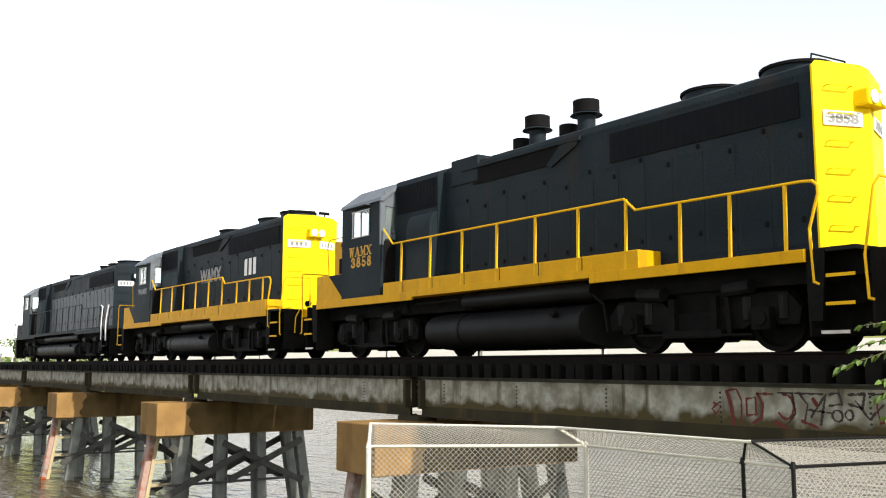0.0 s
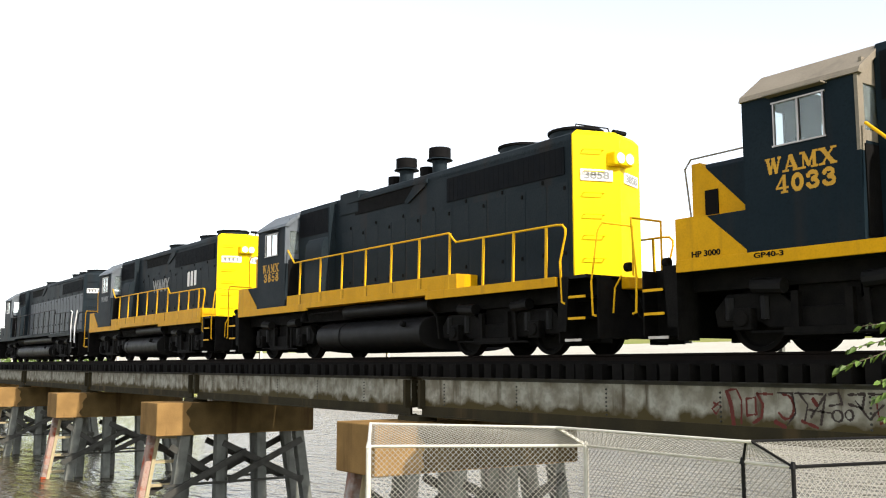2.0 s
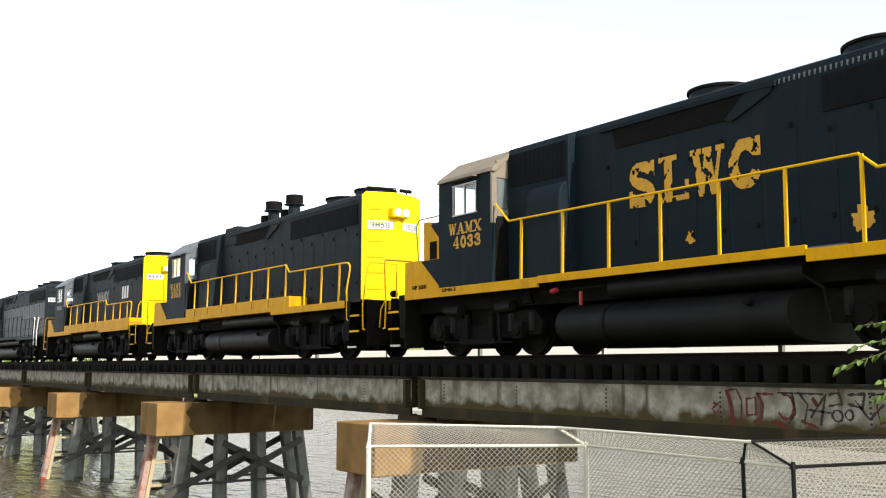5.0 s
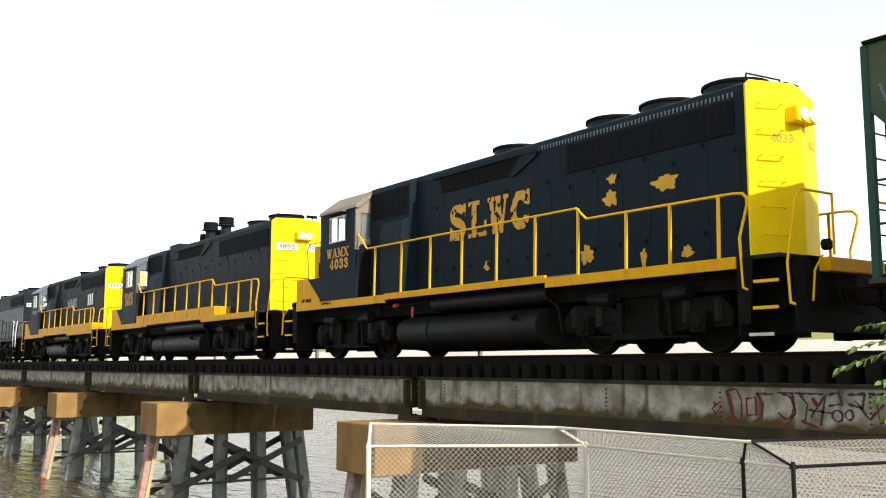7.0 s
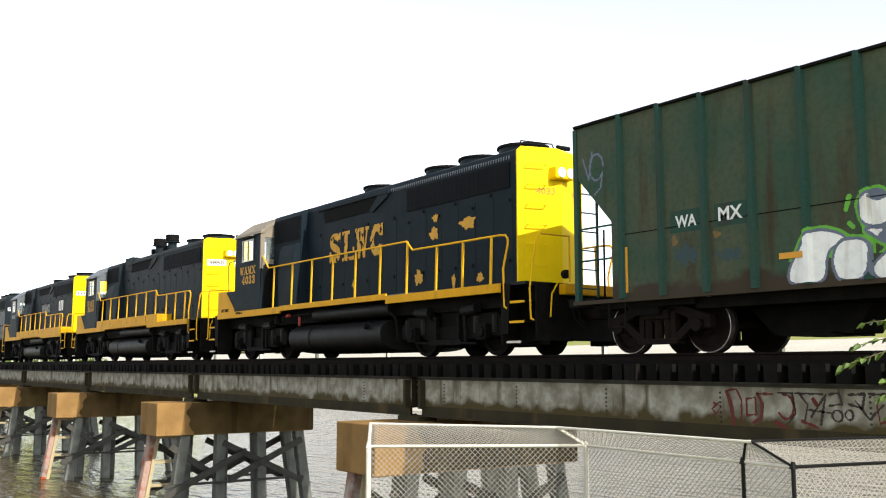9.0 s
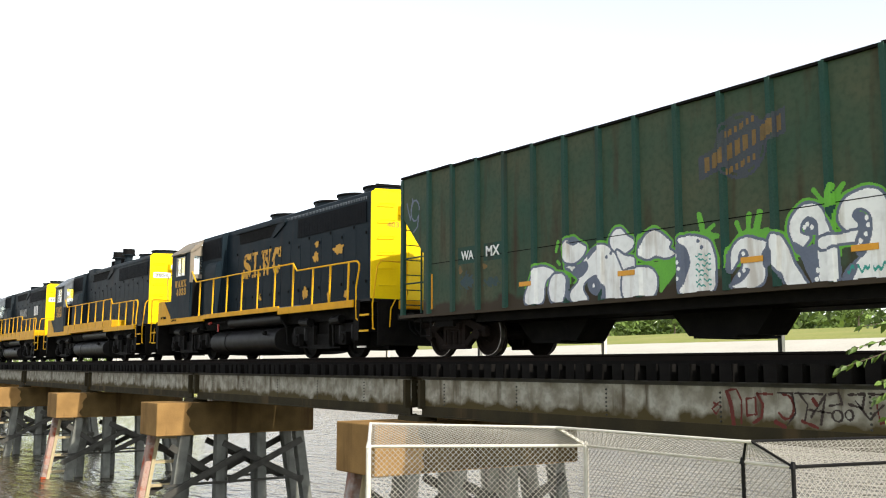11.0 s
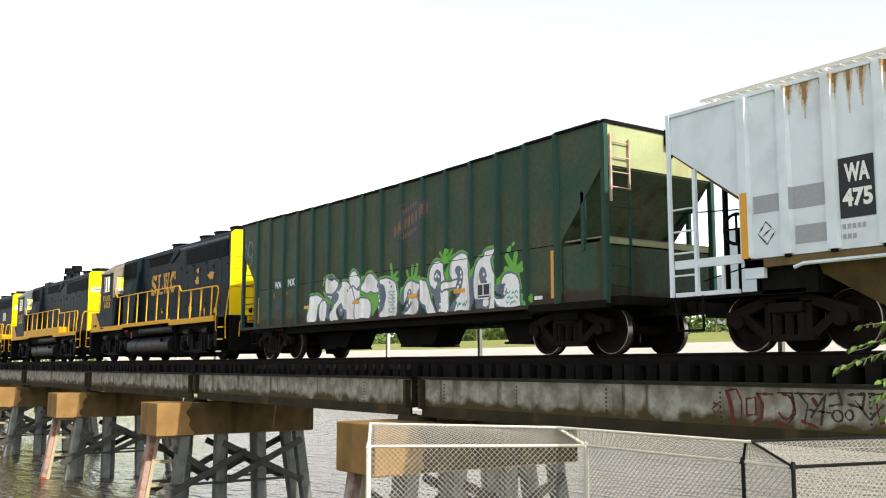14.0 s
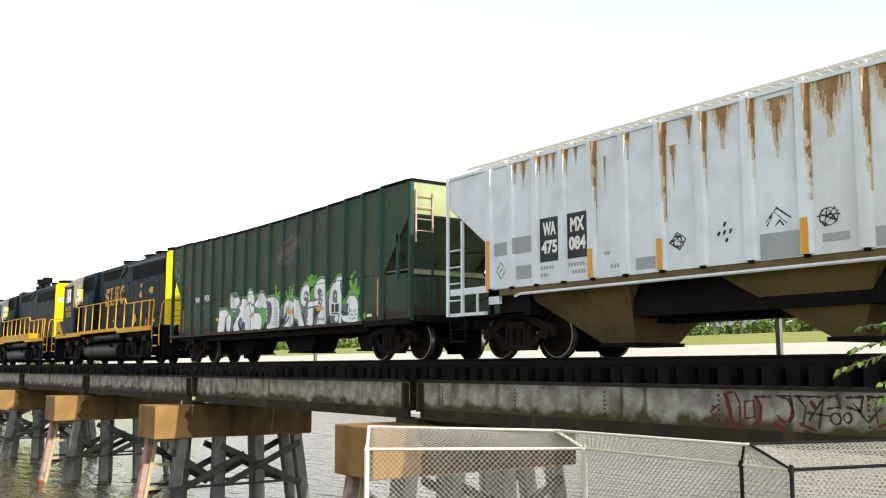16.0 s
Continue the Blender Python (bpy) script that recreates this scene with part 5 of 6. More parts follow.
    slate_shape((14.72, 1.16), (14.95, 1.16), (15.14, 1.13), (15.14, 0.90), (14.76, 0.91))
    slate_shape((15.44, 1.40), (15.56, 1.44), (15.70, 1.45), (15.74, 1.29), (15.65, 1.19), (15.53, 1.26))
    slate_shape((8.78, 1.92), (9.01, 1.95), (8.85, 1.82), (8.70, 1.73))
    slate_shape((8.18, 2.09), (8.30, 2.17), (8.46, 2.07), (8.30, 2.01))
    green_shape((10.02, 1.58), (10.27, 1.52), (10.69, 1.59), (10.82, 1.52), (10.77, 1.32), (10.57, 1.09), (10.43, 1.01), (10.41, 1.29), (10.19, 1.45))
    green_shape((11.26, 1.87), (11.43, 1.96), (11.64, 1.81), (11.46, 1.79))
    green_shape((12.01, 1.78), (12.26, 1.88), (12.62, 1.76), (12.37, 1.71))
    green_shape((13.45, 2.11), (13.65, 2.20), (13.85, 2.15), (13.64, 2.01))
    green_shape((15.79, 1.66), (15.99, 1.77), (16.18, 1.62), (16.06, 1.56))
    green_leaf((11.37, 1.91), (11.30, 2.21), 0.050)
    green_leaf((11.43, 1.91), (11.59, 2.01), 0.038)
    green_leaf((11.46, 1.87), (11.66, 1.83), 0.038)
    green_leaf((12.11, 1.81), (12.03, 1.99), 0.038)
    green_leaf((12.23, 1.83), (12.26, 2.08), 0.050)
    green_leaf((12.37, 1.82), (12.46, 2.10), 0.056)
    green_leaf((12.42, 1.78), (12.59, 1.82), 0.038)
    green_leaf((13.52, 2.12), (13.39, 2.30), 0.038)
    green_leaf((13.60, 2.15), (13.68, 2.32), 0.044)
    green_leaf((13.70, 2.15), (13.85, 2.32), 0.038)
    green_leaf((15.99, 1.69), (15.77, 1.99), 0.069)
    green_leaf((15.99, 1.69), (16.05, 2.02), 0.069)
    green_leaf((15.99, 1.69), (16.26, 1.81), 0.062)
    green_leaf((16.01, 1.67), (16.31, 1.69), 0.050)
    green_leaf((15.93, 1.68), (15.72, 1.75), 0.050)
    green_leaf((15.83, 2.12), (15.87, 2.16), 0.050)
    green_leaf((15.96, 2.22), (15.99, 2.24), 0.038)
    green_leaf((16.23, 1.16), (16.25, 0.92), 0.062)
    green_leaf((16.51, 1.14), (16.51, 1.06), 0.050)
    green_leaf((16.37, 1.01), (16.40, 0.93), 0.050)
    green_leaf((7.85, 1.95), (7.90, 2.13), 0.038)
    green_leaf((7.89, 1.76), (7.94, 1.70), 0.038)
    dots = [(8.26, 1.96), (8.85, 1.23), (9.36, 2.03), (9.34, 1.94), (10.07, 1.78), (10.13, 1.89), (10.84, 1.58), (10.87, 1.47), (10.90, 1.36), (10.86, 1.20), (12.04, 1.18), (12.13, 1.24), (12.13, 1.50), (13.26, 1.82), (13.33, 1.77), (13.21, 1.78), (13.39, 1.14), (13.37, 1.01), (14.03, 1.42), (14.07, 1.49), (14.15, 1.58), (14.19, 1.70), (14.17, 1.80), (14.99, 1.69), (15.09, 1.59), (15.70, 1.33), (15.68, 1.25), (15.71, 1.38)]
    specks = [(9.19, 1.72), (9.30, 1.78), (11.26, 1.79), (11.33, 1.68)]
    wob = lambda x, z: 0.006 * np.sin(13 * x + 5 * z) + 0.004 * np.sin(17 * z - 9 * x)
    box = (6.6, 16.9, 0.95, 2.5)
    store = {}

    def layers(x, z):
        """0 bare, 1 green, 2 slate, 3 white: strokes laid one over another, each with a slate rim."""
        if x.shape not in store:
            w = wob(x, z)
            m = np.zeros(x.shape, int)
            white = [(f(x, z)) for f in shapes[3]]
            for q in white:
                m[(q < 0.075 + 2 * w) & (z > 1.3)] = 1
            for f in shapes[1]:
                m[f(x, z) < w] = 1
            for d, r in leaves:
                m[d(x, z) < r + w] = 1
            for q in white:
                m[q < 0.036 + w] = 2
                m[q < -0.008 + w] = 3
            for f in shapes[2]:
                m[f(x, z) < w] = 2
            m[white[15] < 0] = 3
            for a, b in dots:
                m[np.hypot(x - a, (z - b) * 0.8) < 0.03] = 3
            for a, b in specks:
                m[np.hypot(x - a, z - b) < 0.035] = 2
            m[z < 0.965 + 0.015 * np.sin(9 * x)] = 0
            store[x.shape] = m
        return store[x.shape]

    for k, mm, nm, lab in ((3, GRAF_WHITE, "graffiti_fill", "white bubble shapes of sprayed graffiti"), (2, GRAF_BLUE, "graffiti_shade", "slate grey graffiti rims and shading"), (1, GRAF_GREEN, "graffiti_outline", "green sprayed outline with leaf shapes")):
        sprayed(nm, lambda x, z: layers(x, z) == k, *box, depth, mm, e, lab, 0.0135)
    part("data_panel", Shape().box(14.81, 15.21, -1.525, -1.507, 1.20, 1.49), BLACKP, e, "black data panel with white border")
    for q in ((14.79, 15.23, 1.475, 1.5), (14.79, 15.23, 1.17, 1.2), (14.98, 15.01, 1.24, 1.475), (14.81, 15.21, 1.235, 1.255), (14.79, 14.81, 1.17, 1.5), (15.21, 15.23, 1.17, 1.5)):
        part("panel_line", Shape().box(q[0], q[1], -1.53, -1.512, q[2], q[3]), WHITE, e)
    # small marker scribbles over the white shapes, too small to read
    def scribble(x0, x1, z0, z1, rows):
        h = (z1 - z0) / rows
        def f(x, z):
            u = np.mod(z - z0, h) / h
            wave = 0.5 + 0.32 * np.sin(47 * x + 5 * np.floor((z - z0) / h)) * np.cos(19 * x)
            return (np.abs(u - wave) < 0.16) & (np.mod(x * 4.3 + np.floor((z - z0) / h) * 0.37, 1) > 0.22)
        sprayed("marker_scribble", f, x0, x1, z0, z1, lambda x: depth(x) - 0.004, GRAF_TEAL, e, "teal marker scribble bars", 0.012)
    scribble(11.2, 11.5, 1.02, 1.6, 7)
    scribble(13.85, 14.45, 1.03, 1.2, 1)
    scribble(15.74, 16.1, 1.0, 1.3, 3)
    # weld seams across the panels
    for a, b in zip(RIBS, RIBS[1:]):
        part("weld_seam", Shape().box(a + 0.07, b - 0.07, -1.506, -1.5, 2.07, 2.085), GRIME, e)
    # worn emblem: a faded ring crossed by a bar of unreadable letters
    em = lambda x, z: (np.hypot(x - 12.15, (z - 3.2) * 0.95) < 0.5) & ((np.abs(np.hypot(x - 12.15, (z - 3.2) * 0.95) - 0.43) > 0.02) | (np.sin(17 * x + 11 * z) < 0.1)) | ((np.abs(z - 3.2 - 0.3 * (x - 12.15)) < 0.2) & (np.abs(x - 12.15) < 0.82))
    sprayed("faded_emblem", em, 11.2, 13.1, 2.5, 3.9, depth, EMBLEM, e, "faded round indigo emblem")
    bars = lambda x, z: ((np.abs(z - 3.2 - 0.3 * (x - 12.15)) < 0.12) & (np.mod(x * 6.5, 1) > 0.38) & (np.abs(x - 12.15) < 0.74)) | ((np.abs(np.abs(z - 3.2 - 0.3 * (x - 12.15)) - 0.30) < 0.05) & (np.mod(x * 9, 1) > 0.4) & (np.abs(x - 12.15) < 0.27))
    sprayed("faded_lettering", bars, 11.2, 13.1, 2.5, 3.9, lambda x: depth(x) - 0.004, OCHRE, e, "faded ochre unreadable lettering bars")
    tl = stroke(arc(2.95, 3.4, 0.18, 0.25, 0, 330) + [(3.05, 3.0), (2.9, 2.9)])
    tl2 = stroke([(2.6, 3.6), (2.75, 3.2), (2.85, 3.7)])
    sprayed("graffiti_tag", lambda x, z: (tl(x, z) < 0.018) | (tl2(x, z) < 0.018), 2.5, 3.3, 2.8, 3.8, lambda x: -1.504, GRAF_BLUE, e, "thin slate sprayed tag", 0.02)
    return e


def build_white_car():
    e = thing("covered_hopper_car", "pale grey covered hopper car with rust stains", "freight car", pose(rolled(0), TRACK, 0), "freight cars")
    ribs = [21.63, 22.35, 23.1, 23.88, 24.66, 25.47, 26.31, 27.17, 28.09, 29.05, 29.97, 30.9, 31.9, 32.8, 33.65]
    xr = 35.2
    prof = [(20.08, 3.97), (20.08, 3.38), (21.56, 2.35), (21.56, 1.39), (33.75, 1.39), (33.75, 2.35), (xr, 3.35), (xr, 3.97)]
    for side in (-1, 1):
        part("side_sheet", Shape().prism(prof, "y", *sorted((side * 1.47, side * 1.5))), PALE, e, "pale grey side sheet with rust stains")
        for x in ribs:
            part("rib", Shape().prism([(x - 0.10, side * 1.5), (x - 0.075, side * 1.58), (x + 0.075, side * 1.58), (x + 0.10, side * 1.5)], "z", 1.42, 3.93), PALE, e)
            part("rib_foot", Shape().box(x - 0.04, x + 0.04, *sorted((side * 1.5, side * 1.56)), 1.375, 1.42), GRIME, e)
        part("eave", Shape().box(20.08, xr, *sorted((side * 1.46, side * 1.535)), 3.93, 3.99), PALE, e)
        part("side_sill", Shape().box(21.56, 33.75, *sorted((side * 1.35, side * 1.5)), 1.26, 1.40), BELLY, e)
        part("sill_pipe", Shape().tube([(22.45, side * 1.52, 1.22), (22.6, side * 1.52, 1.26), (33.2, side * 1.52, 1.26)], 0.03), PALE, e, "pale pipe along the sill")
        board = part("running_board", Shape().box(20.75, xr - 0.4, *sorted((side * 1.415, side * 1.43)), 4.08, 4.13).box(20.75, xr - 0.4, *sorted((side * 1.05, side * 1.065)), 4.08, 4.13), GALV, e, "open steel grating running board")
        for k in range(5):
            part("grating_bar", Shape().box(20.75, xr - 0.4, *sorted((side * (1.11 + 0.06 * k), side * (1.118 + 0.06 * k))), 4.10, 4.13), GALV, board)
        bar = mesh_of("cross_bar", Shape().box(-0.006, 0.006, *sorted((side * 1.06, side * 1.42)), 4.10, 4.128), GALV)
        for k in range(70):
            part("cross_bar", bar, None, board, at=pose(20.8 + 0.2 * k, 0, 0))
        for i in range(14):
            part("board_bracket", Shape().beam((21.0 + i, side * 1.42, 4.1), (21.0 + i, side * 1.3, 3.97), 0.05, 0.05), WHITE, board)
        # end ladder and platform
        lad = part("ladder", Shape().box(20.10, 20.17, *sorted((side * 1.504, side * 1.55)), 0.9, 3.97).box(20.60, 20.66, *sorted((side * 1.46, side * 1.52)), 0.9, 2.98), PALE, e, "pale grey end ladder")
        for z in (1.25, 1.62, 1.98, 2.35):
            part("rung", Shape().rod((20.13, side * 1.51, z), (20.63, side * 1.49, z), 0.017, 6), PALE, lad)
        part("end_beam", Shape().box(20.17, 21.56, *sorted((side * 1.42, side * 1.49)), 1.36, 1.5).box(20.17, 21.4, *sorted((side * 1.4, side * 1.49)), 0.9, 0.97), PALE, e)
        part("corner_stay", Shape().box(21.1, 21.15, *sorted((side * 1.44, side * 1.48)), 0.95, 1.36), PALE, e)
        part("gusset", Shape().box(21.56, 21.9, *sorted((side * 1.42, side * 1.5)), 1.1, 1.38), PALE, e)
        part("stirrup", Shape().tube([(20.16, side * 1.48, 0.9), (20.2, side * 1.48, 0.35), (20.72, side * 1.48, 0.35), (20.72, side * 1.48, 0.9)], 0.02).tube([(20.18, side * 1.48, 0.62), (20.72, side * 1.48, 0.62)], 0.015), GRIME, e)
    part("roof", Shape().prism([(-1.48, 3.93), (-0.9, 4.12), (0, 4.22), (0.9, 4.12), (1.48, 3.93)], "x", 20.08, xr), PALE, e, "low arched roof")
    part("end_wall", Shape().box(20.08, 20.14, -1.46, 1.46, 3.33, 3.95), PALE, e)
    def slope(x0, z0, x1, z1):
        return Shape().add([(x0, -1.46, z0), (x0, 1.46, z0), (x1, 1.46, z1), (x1, -1.46, z1), (x0, -1.46, z0 - 0.05), (x0, 1.46, z0 - 0.05), (x1, 1.46, z1 - 0.05), (x1, -1.46, z1 - 0.05)],
                           [(0, 1, 2, 3), (4, 7, 6, 5), (0, 4, 5, 1), (2, 6, 7, 3), (0, 3, 7, 4), (1, 5, 6, 2)])
    part("slope_sheet", slope(20.14, 3.35, 23.0, 1.3), BELLY, e, "dark end slope sheet")
    for x0, x1, b0, b1 in ((22.35, 25.4, 23.95, 24.8), (27.15, 30.05, 28.78, 29.3), (31.2, 33.9, 32.2, 32.9)):
        hp = part("hopper_pocket", Shape().add([(x0, -1.38, 1.36), (x1, -1.38, 1.36), (x1, 1.38, 1.36), (x0, 1.38, 1.36), (b0, -0.6, 0.26), (b1, -0.6, 0.26), (b1, 0.6, 0.26), (b0, 0.6, 0.26)],
                                               [(0, 1, 2, 3), (7, 6, 5, 4), (0, 4, 5, 1), (1, 5, 6, 2), (2, 6, 7, 3), (3, 7, 4, 0)]), BELLY, e, "brown dusted hopper outlet")
        part("gate", Shape().box(b0 - 0.05, b1 + 0.08, -0.65, 0.65, 0.19, 0.26), GRIME, hp)
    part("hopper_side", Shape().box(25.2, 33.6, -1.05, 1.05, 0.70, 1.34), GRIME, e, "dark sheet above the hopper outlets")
    part("center_sill", Shape().box(19.75, 35.6, -0.25, 0.25, 0.62, 0.95), GRIME, e)
    part("brake_wheel", Shape().lathe([(0.24, -0.02), (0.27, 0.0), (0.24, 0.02), (0.215, 0.0), (0.24, -0.02)], (21.2, -1.2, 1.95), 20).beam((20.95, -1.2, 1.95), (21.45, -1.2, 1.95), 0.03, 0.03).beam((21.2, -1.2, 1.7), (21.2, -1.2, 2.2), 0.03, 0.03, (1, 0, 0)), GRIME, e, "dark round brake wheel")
    part("brake_staff", Shape().rod((21.2, -1.15, 0.9), (21.2, -1.15, 1.95), 0.025, 6), GRIME, e)
    for xa, ya in ((20.5, -0.6), (20.75, 0.2), (21.35, -0.9), (21.4, 0.1)):
        part("end_post", Shape().box(xa, xa + 0.06, ya - 0.04, ya + 0.04, 0.9, 3.25 - 0.7 * (xa - 20.3)), GRIME, e)
    part("brake_bracket", Shape().box(21.2, 21.5, -1.1, -0.85, 1.9, 2.02).box(21.25, 21.45, -1.08, -0.9, 1.5, 1.95), GRIME, e, bevel=0.02)
    part("release_rod", Shape().tube([(20.2, -1.47, 2.3), (21.5, -1.3, 2.22)], 0.012).tube([(20.6, -1.3, 1.15), (21.5, -1.2, 1.35)], 0.012), GRIME, e)
    part("end_deck", Shape().box(20.15, 22.5, -1.35, 1.35, 0.86, 0.92), GRIME, e)
    part("bolster_plate", Shape().box(21.75, 22.7, -1.35, 1.35, 0.85, 1.3), GRIME, e)
    part("bolster_plate", Shape().box(33.0, 33.8, -1.35, 1.35, 0.85, 1.3), GRIME, e)
    part("coupler", Shape().box(19.4, 19.75, -0.1, 0.1, 0.76, 0.96).box(19.3, 19.5, -0.2, 0.16, 0.7, 1.02), RUST, e, bevel=0.03)
    part("brake_pipe", Shape().tube([(25.6, -0.9, 0.72), (27.6, -0.9, 0.72)], 0.03).tube([(25.8, -0.6, 0.62), (27.4, -0.6, 0.62)], 0.025), GRIME, e)
    freight_truck(e, 22.0)
    freight_truck(e, 33.4)
    def depth(x):
        d = min(abs(x - r) for r in ribs)
        return -1.504 - 0.08 * (1 if d < 0.08 else 0 if d > 0.105 else (0.105 - d) / 0.025)
    for x0, x1, a, b in ((23.205, 23.73, "WA", "475"), (23.985, 24.51, "MX", "084")):
        part("stencil_panel", Shape().box(x0, x1, -1.508, -1.498, 1.83, 2.685), BLACKP, e, "black stencil panel")
        letters("lettering", a, x0 + 0.09, x1 - 0.06, 2.33, 2.6, -1.51, WHITE, e, 0.04)
        letters("lettering", b, x0 + 0.045, x1 - 0.03, 1.98, 2.24, -1.51, WHITE, e, 0.04)
    for x, z0, z1 in ((21.64, 1.4, 2.42), (24.66, 1.42, 1.95), (26.31, 1.42, 1.95), (29.05, 1.42, 1.95)):
        dd = depth(x)
        part("reflector", Shape().box(x - 0.06, x + 0.06, dd - 0.008, dd, z0, z1), ORANGE, e, "upright orange reflective strip")
    patch = mat("grey_touch_up_paint", (0.36, 0.38, 0.39), (0.30, 0.32, 0.34), 0.6, 0, 2, 0.6, 30, 0.03)
    for x0, x1, z0, z1 in ((21.75, 22.2, 2.07, 2.34), (22.42, 22.97, 2.06, 2.4), (22.46, 22.97, 1.54, 1.83), (25.69, 26.15, 1.46, 1.68), (28.23, 28.94, 1.40, 1.81), (29.28, 29.71, 1.56, 1.7), (30.08, 30.5, 1.42, 1.7)):
        sprayed("paint_patch", lambda x, z: (x > x0) & (x < x1) & (z > z0) & (z < z1), x0 - 0.05, x1 + 0.05, z0 - 0.05, z1 + 0.05, depth, patch, e, "grey touch-up paint patch", 0.03)
    for x0, x1, z in ((23.15, 23.6, 1.68), (23.15, 23.5, 1.54), (24.0, 24.5, 1.68), (24.1, 24.5, 1.54), (24.95, 25.15, 1.8), (25.1, 25.5, 1.56)):
        for i in range(int((x1 - x0) / 0.075)):
            part("stencil_bar", Shape().box(x0 + i * 0.075, x0 + i * 0.075 + 0.05, -1.506, -1.5, z, z + 0.07), patch, e)
    tags = [stroke([(26.47, 1.86), (26.64, 2.02), (26.82, 1.9), (26.68, 1.73), (26.47, 1.86), (26.75, 1.97)]), stroke([(26.55, 1.8), (26.77, 1.78), (26.6, 1.96)]), stroke(arc(26.64, 1.87, 0.09, 0.1, 0, 360)), stroke([(26.52, 1.9), (26.78, 1.84)]),
            stroke([(21.83, 1.76), (21.97, 1.94), (22.13, 1.78), (21.98, 1.6), (21.83, 1.76)]), stroke([(21.9, 1.72), (22.05, 1.82)]),
            stroke([(28.36, 1.97), (28.55, 2.17), (28.78, 2.0)]), stroke([(28.5, 2.12), (28.72, 1.92)]), stroke([(28.52, 1.9), (28.6, 1.98), (28.66, 1.9)]), stroke([(28.38, 1.92), (28.46, 2.04)]),
            stroke(arc(29.4, 1.93, 0.15, 0.13, 0, 360)), stroke([(29.27, 1.98), (29.52, 1.86), (29.38, 2.06), (29.33, 1.8), (29.55, 2.0)]), stroke([(29.3, 1.85), (29.5, 2.05)]), stroke([(29.22, 1.95), (29.58, 1.95)])]
    sprayed("graffiti_tag", lambda x, z: np.any([t(x, z) < 0.009 + 0.004 * np.sin(23 * x + 31 * z) for t in tags], axis=0), 21.7, 29.7, 1.5, 2.25, depth, GRAF_DARK, e, "thin dark scrawled tag", 0.009)
    dots = [(27.6, 2.04), (27.48, 1.9), (27.59, 1.91), (27.71, 1.92), (27.63, 1.78)]
    sprayed("graffiti_dots", lambda x, z: np.any([np.hypot(x - a - 0.4 * (z - b), (z - b) * 0.7) < 0.028 for a, b in dots], axis=0), 27.3, 27.9, 1.65, 2.15, depth, GRAF_DARK, e, "dark sprayed dots", 0.012)
    # rust that runs down from the roof edge
    spots = [(x + 0.11, 3.93, 0.045, h) for x, h in zip(ribs, (0.3, 0.35, 0.3, 0.4, 1.5, 0.4, 2.0, 1.0, 1.0, 1.9, 1.9, 1.2, 1.6, 1.0, 0.8))]
    spots += [(x - 0.11, 3.93, 0.025, h) for x, h in zip(ribs, (0.2, 0.2, 0.3, 0.3, 0.3, 0.3, 1.2, 0.4, 0.5, 2.1, 0.6, 1.0, 0.8, 1.2, 0.6))]
    spots += [(22.72, 3.93, 0.09, 0.45), (23.42, 3.93, 0.05, 0.5), (23.62, 3.93, 0.05, 0.45), (24.25, 3.93, 0.05, 0.3), (25.0, 3.6, 0.03, 0.5), (26.95, 3.9, 0.1, 0.35), (26.6, 3.5, 0.06, 0.6), (27.62, 3.93, 0.16, 0.55), (28.62, 3.85, 0.17, 0.75), (29.5, 3.93, 0.27, 0.7), (30.4, 3.93, 0.2, 0.8), (31.4, 3.9, 0.25, 0.6), (32.3, 3.9, 0.2, 0.9)]
    def rust_depth(x, z):
        """How deep the rust sits: strongest at the top middle of each run, torn into downward streaks."""
        streaks = 0.5 * np.sin(43 * x + 1.7 * np.sin(2.1 * z)) * np.sin(5.3 * z + 9 * x) + 0.35 * np.sin(97 * x + 3 * np.sin(6 * z)) + 0.3 * np.sin(17 * z + 31 * x) * np.sin(23 * x)
        best = np.full(x.shape, -1.0)
        for a, b, w, h in spots:
            down = (b - z) / h
            on_run = (down > -0.02) & (down < 1.25)
            best = np.where(on_run, np.maximum(best, (1.1 - np.abs(x - a) / (w * (1.35 - 0.75 * np.clip(down, 0, 1)))) - 0.75 * down), best)
        return best + 0.32 * streaks
    core = lambda x, z: rust_depth(x, z) > 0.42
    wash = lambda x, z: (rust_depth(x, z) > 0.02) & ~core(x, z)
    tagged(sprayed("rust_stain", core, 21.8, 34.0, 2.3, 3.93, depth, RUSTCORE, e, "brown rust run down from the roof edge", 0.013), kind="stuff")
    faint = lambda x, z: (rust_depth(x, z) > -0.22) & (rust_depth(x, z) <= 0.02)
    tagged(sprayed("rust_haze", faint, 21.8, 34.0, 2.2, 3.93, depth, RUSTHAZE, e, "faint rusty tint round the stains", 0.013), kind="stuff")
    tagged(sprayed("rust_wash", wash, 21.8, 34.0, 2.2, 3.93, depth, RUSTWASH, e, "pale rusty wash below the roof edge", 0.013), kind="stuff")
    return e


LOCOS = build_locomotives()
OFFS = [0, -18.03, -36.42, -54.1]
CARS = [build_green_car(), build_white_car()]


